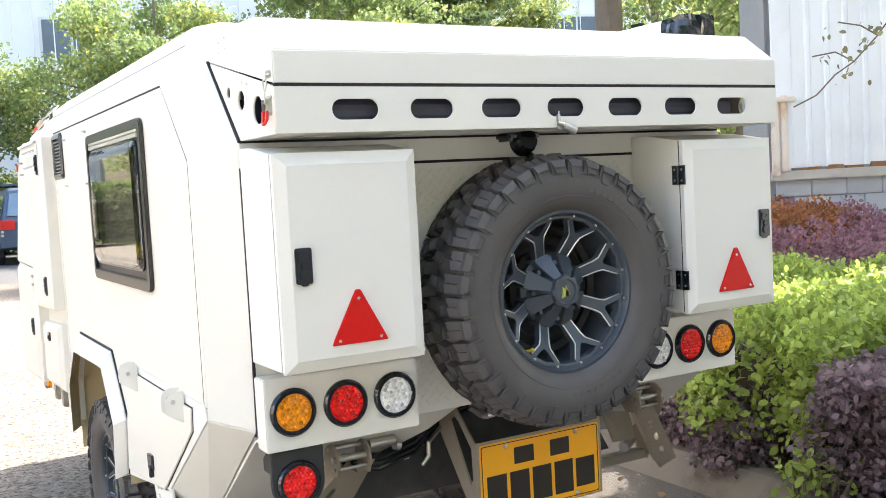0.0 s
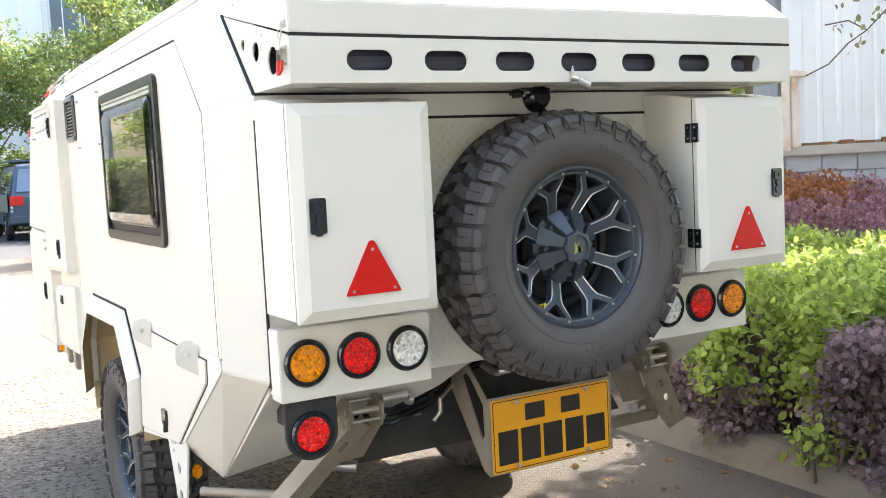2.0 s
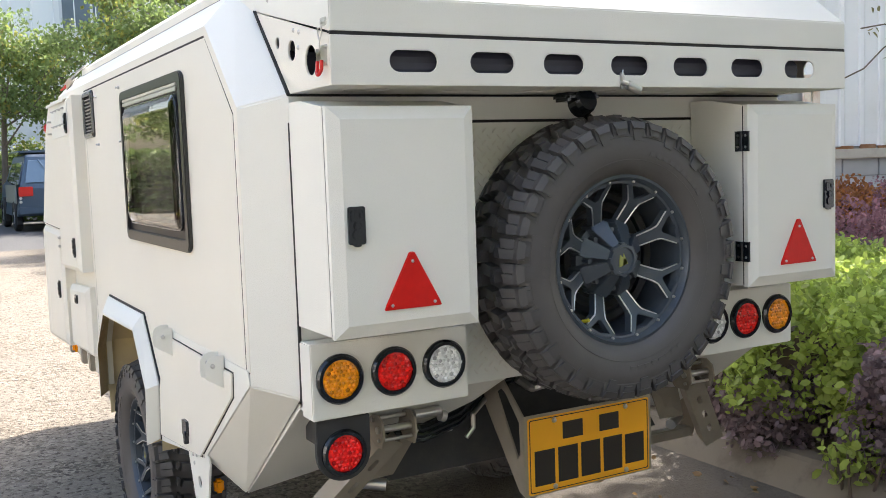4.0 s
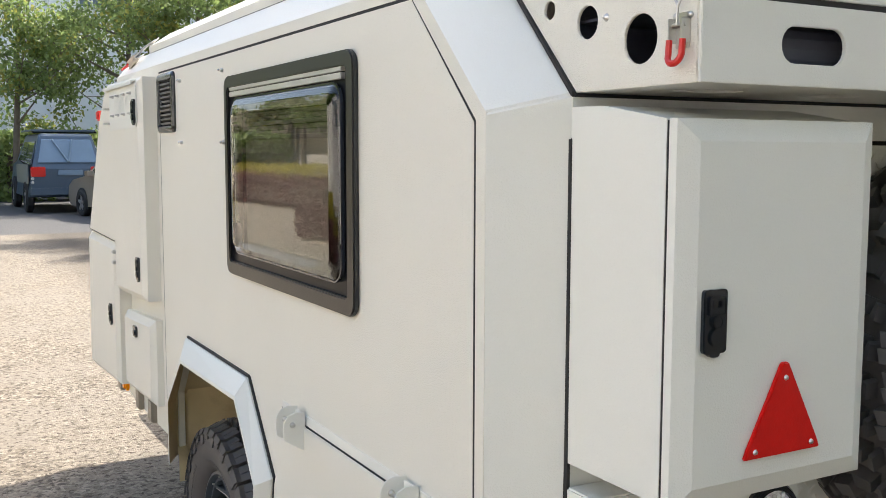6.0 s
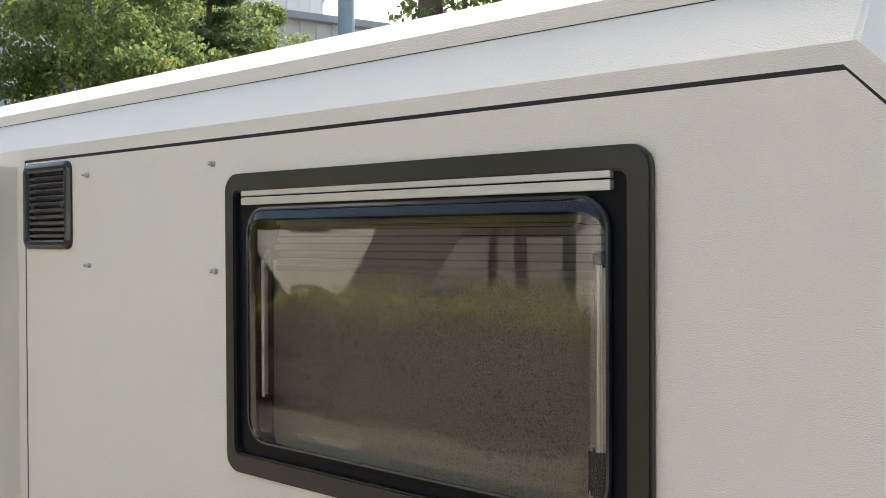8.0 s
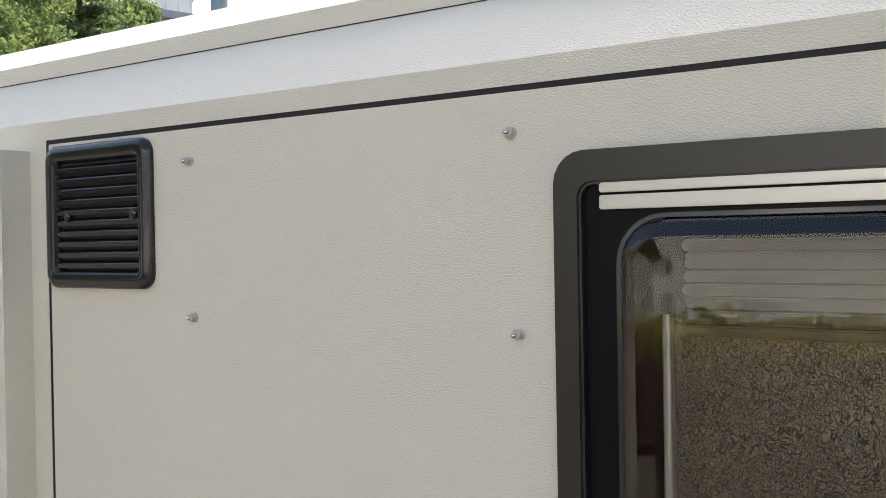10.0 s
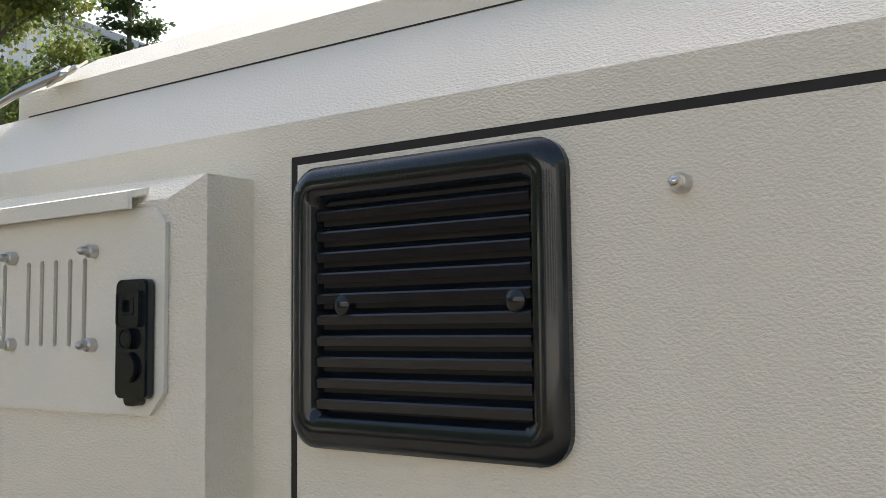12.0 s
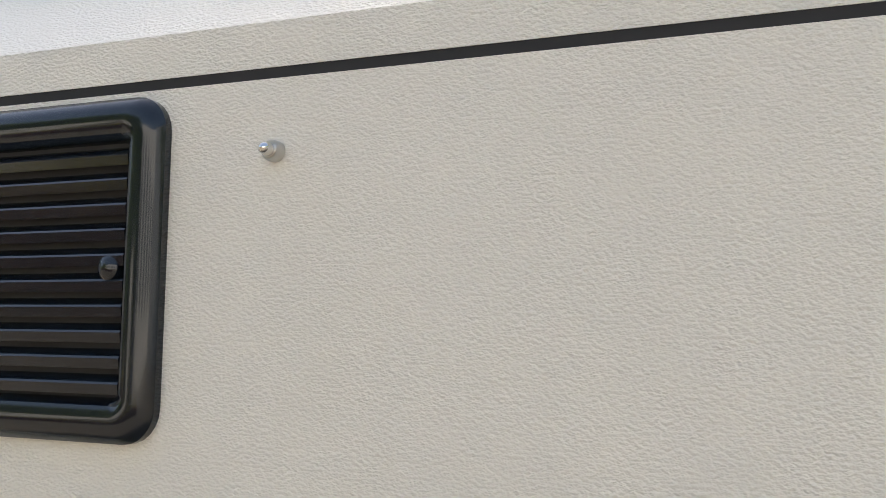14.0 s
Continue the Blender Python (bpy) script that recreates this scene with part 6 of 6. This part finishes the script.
def car(name, label, m, profile, width, paint, glass_side, wheels, extras):
    """A car along local +y (front), built from its side outline."""
    root = thing(name, label, "car")
    root.matrix_world = m
    bm = bmesh.new()
    n = len(profile)
    loops = []
    for x, s in ((-width / 2, 0.93), (-width / 2 + 0.06, 1.0), (width / 2 - 0.06, 1.0), (width / 2, 0.93)):
        lp = []
        for y, z in profile:
            tuck = max(0.0, z - 0.95) * 0.26
            lp.append((math.copysign(max(0.2, abs(x) - tuck), x), y * (0.985 if s < 1 else 1.0), 0.25 + (z - 0.25) * (0.98 if s < 1 else 1.0)))
        loops.append(lp)
    loft(bm, loops)
    part("body", bm, paint, root)
    for s in (-1, 1):
        for poly in glass_side:
            bm = bmesh.new()
            lo = [(s * (width / 2 - 0.008 - max(0, z - 0.95) * 0.26 + 0.010), y, z) for y, z in poly]
            hi = [(s * (width / 2 - 0.008 - max(0, z - 0.95) * 0.26 - 0.02), y, z) for y, z in poly]
            loft(bm, [lo, hi])
            part("side_glass", bm, CARGLASS, root)
    for y, r in wheels:
        for s in (-1, 1):
            bm = bmesh.new()
            plate(bm, [(y + (r + 0.06) * math.cos(a), r + (r + 0.06) * math.sin(a)) for a in [math.pi * i / 12 for i in range(13)]] + [(y - r - 0.06, 0.2), (y + r + 0.06, 0.2)], s * (width / 2 + 0.004), s * (width / 2 - 0.12))
            part("wheel_arch", bm, CAR_RUBBER, root)
            car_wheel(root, s * (width / 2 - 0.06), y, r, 0.2, s)
    for nm, lo, hi, mt in extras:
        bm = bmesh.new()
        block(bm, lo, hi, 0.015)
        part(nm, bm, mt, root)
    return root


sedan_profile = [(-2.25, 0.45), (-2.28, 0.75), (-2.22, 1.02), (-1.75, 1.08), (-1.05, 1.43), (-0.4, 1.50), (0.25, 1.46), (1.05, 1.02), (1.9, 0.90), (2.2, 0.74), (2.25, 0.45), (2.1, 0.24), (-2.1, 0.26)]
car("sedan", "champagne silver sedan parked on the asphalt", pose(4.24, 22.86, 0, 0, 0, 12), sedan_profile, 1.76, SILVER,
    [[(-1.35, 1.08), (-0.95, 1.37), (-0.42, 1.42), (-0.42, 1.06)], [(-0.36, 1.06), (-0.36, 1.42), (0.2, 1.40), (0.82, 1.06)]],
    [(-1.33, 0.32), (1.32, 0.32)],
    [("tail_lamp", (-0.87, -2.28, 0.82), (-0.55, -2.12, 0.98), REDPLASTIC), ("tail_lamp", (0.55, -2.28, 0.82), (0.87, -2.12, 0.98), REDPLASTIC), ("mirror", (-1.02, 0.55, 1.0), (-0.84, 0.75, 1.13), SILVER),
     ("bumper", (-0.85, -2.33, 0.40), (0.85, -2.15, 0.62), SILVER)])
bm = bmesh.new()
sed = bpy.data.objects["sedan"]
loft(bm, [[(-0.62, -1.70, 1.10), (0.62, -1.70, 1.10), (0.52, -1.10, 1.42), (-0.52, -1.10, 1.42)], [(-0.62, -1.72, 1.13), (0.62, -1.72, 1.13), (0.52, -1.12, 1.45), (-0.52, -1.12, 1.45)]])
part("rear_glass", bm, CARGLASS, sed)

suv_profile = [(-2.35, 0.55), (-2.38, 1.15), (-2.10, 1.98), (-2.0, 2.05), (0.9, 2.05), (1.6, 1.35), (2.4, 1.25), (2.5, 0.6), (2.3, 0.4), (-2.2, 0.42)]
car("expedition_pickup", "slate blue pickup camper parked beyond the yard", pose(3.0, 27.7, 0, 0, 0, 0), suv_profile, 1.86, NAVY,
    [[(-1.9, 1.25), (-1.72, 1.85), (-0.5, 1.85), (-0.5, 1.25)], [(-0.4, 1.25), (-0.4, 1.85), (0.7, 1.85), (1.15, 1.35)]],
    [(-1.45, 0.41), (1.55, 0.41)],
    [("tail_lamp", (-0.90, -2.42, 0.95), (-0.55, -2.30, 1.20), REDPLASTIC), ("tail_lamp", (0.55, -2.42, 0.95), (0.90, -2.30, 1.20), REDPLASTIC), ("bumper", (-0.92, -2.46, 0.48), (0.92, -2.25, 0.66), NAVY),
     ("roof_rail", (-0.80, -1.95, 2.07), (-0.74, 0.8, 2.12), PLASTIC), ("roof_rail", (0.74, -1.95, 2.07), (0.80, 0.8, 2.12), PLASTIC), ("roof_rack", (-0.8, -1.8, 2.10), (0.8, 0.6, 2.16), NAVY),
     ("side_panel", (-0.945, -1.9, 0.75), (-0.90, 0.6, 1.25), GREYGREEN), ("plate_recess", (-0.25, -2.42, 0.98), (0.35, -2.33, 1.12), mat("pale_blue_trim", (0.16, 0.24, 0.33), var=0.05))])
suv = bpy.data.objects["expedition_pickup"]
bm = bmesh.new()
loft(bm, [[(-0.72, -2.345, 1.32), (0.72, -2.345, 1.32), (0.60, -2.15, 1.90), (-0.60, -2.15, 1.90)], [(-0.72, -2.37, 1.31), (0.72, -2.37, 1.31), (0.60, -2.17, 1.89), (-0.60, -2.17, 1.89)]])
part("rear_glass", bm, mat("blue_tinted_glass", (0.15, 0.225, 0.31), rough=0.08, var=0.1, spec=0.8), suv)
for xa, xb in ((-0.35, 0.0), (0.12, 0.02)):
    bm = bmesh.new()
    rod(bm, (xa, -2.18, 1.90), (xb, -2.385, 1.34), 0.025, n=8)
    part("window_bar", bm, bpy.data.materials["pale_blue_trim"], suv)
for z in (0.80, 0.90):
    bm = bmesh.new()
    lathe(bm, [(0.0001, 0.02), (0.035, 0.015), (0.04, 0)], 14, pose(-0.86, -2.39, z, 90))
    part("round_lamp", bm, ALLOY, suv, smooth=True)

# ---------------------------------------------------------------- far side of the yard, which the window mirrors
LEAF_GOLD = leaf_mat("golden_hedge_leaves", (0.40, 0.36, 0.07))
LEAF_WINE = leaf_mat("wine_hedge_leaves", (0.16, 0.075, 0.07))
for k, (xa, xb, y0, y1, zw, zg) in enumerate(((-6.3, -4.9, 1.0, 8.2, 0.84, 1.02), (-7.1, -5.6, 8.2, 15.6, 0.60, 0.72), (-10.0, -8.6, 22.0, 44.0, 0.86, 1.16))):
    hedge("yard_hedge", xa, xb, y0, y1, 0.05, zw, 13000, LEAF_WINE, 0.09, 40 + k, "dark wine-red hedge across the yard", wavy=0.14)
    hedge("golden_hedge", xa - 0.5, xa + 0.55, y0 + 0.3, y1, 0.3, zg, 9000, LEAF_GOLD, 0.09, 50 + k, "golden green hedge across the yard", wavy=0.14)
for k in range(9):
    tree(-11.2 - 1.2 * (k % 2) - (2.4 if k > 3 else 0.0), 9.0 + 3.4 * k, 8.4 + 0.5 * (k % 3), 3.2, 80 + k, n=8500, leaf=0.2)
for k in range(5):
    tree(-14.6 - 1.4 * (k % 2), 40.0 + 4.6 * k, 9.4, 3.4, 140 + k, n=6500, leaf=0.26)
for k in range(9):
    tree(-15.4 - 1.0 * (k % 2), 13.0 + 3.6 * k, 10.5, 3.6, 100 + k, n=6500, leaf=0.26)
# added row behind the golden hedge; darkens what the pane mirrors
hedge("tall_shrubs", -13.2, -11.4, 13.4, 22.0, 0.1, 3.4, 13000, LEAF_PINE, 0.17, 61, "tall dark green shrubs added to darken the window reflection", wavy=0.4)
cabin = thing("second_camper", "white wedge-nosed camper parked across the yard", "trailer")
bm = bmesh.new()
plate(bm, [(11.7, 0.62), (10.6, 0.62), (9.75, 1.7), (9.3, 2.9), (12.7, 2.9), (12.5, 1.45)], -10.7, -8.8, "x", bev=0.02)
part("body", bm, PAINT_SMOOTH, cabin)
bm = bmesh.new()
plate(bm, rrect(10.75, 1.75, 11.75, 2.3, 0.05), -8.8, -8.78, "x")
part("window", bm, GLASS_FAR, cabin)
for y in (10.9, 11.6):
    bm = bmesh.new()
    rod(bm, (-9.0, y, 0.34), (-8.76, y, 0.34), 0.34, n=24)
    part("wheel", bm, CAR_RUBBER, cabin)
opp = thing("opposite_hall", "pale hall with tall windows across the yard", "building")
bm = bmesh.new()
block(bm, (-26, -20, 0), (-18, 13, 8.5))
part("wall", bm, FARWALL, opp)
for k in range(7):
    bm = bmesh.new()
    block(bm, (-18.02, -18 + k * 4, 2.0), (-17.95, -15.6 + k * 4, 6.0), 0.02)
    wf = part("window", bm, bpy.data.materials["far_window_frame"], opp)
    for j in range(3):
        bm = bmesh.new()
        block(bm, (-17.97, -17.9 + k * 4 + j * 0.78, 2.1), (-17.93, -17.2 + k * 4 + j * 0.78, 5.9))
        part("pane", bm, GLASS_FAR, wf)

# unseen wall, added to block low sky and bounce sunlight onto rear faces
back = thing("unseen_bounce_wall", "unseen pale wall added behind the camera to bounce light on the rear", "building")
bm = bmesh.new()
block(bm, (-20, -20, 0), (22, -13, 11.0))
part("wall", bm, mat("pale_bounce_paint", (0.58, 0.61, 0.63), rough=0.85, var=0.08, scale=0.5), back)
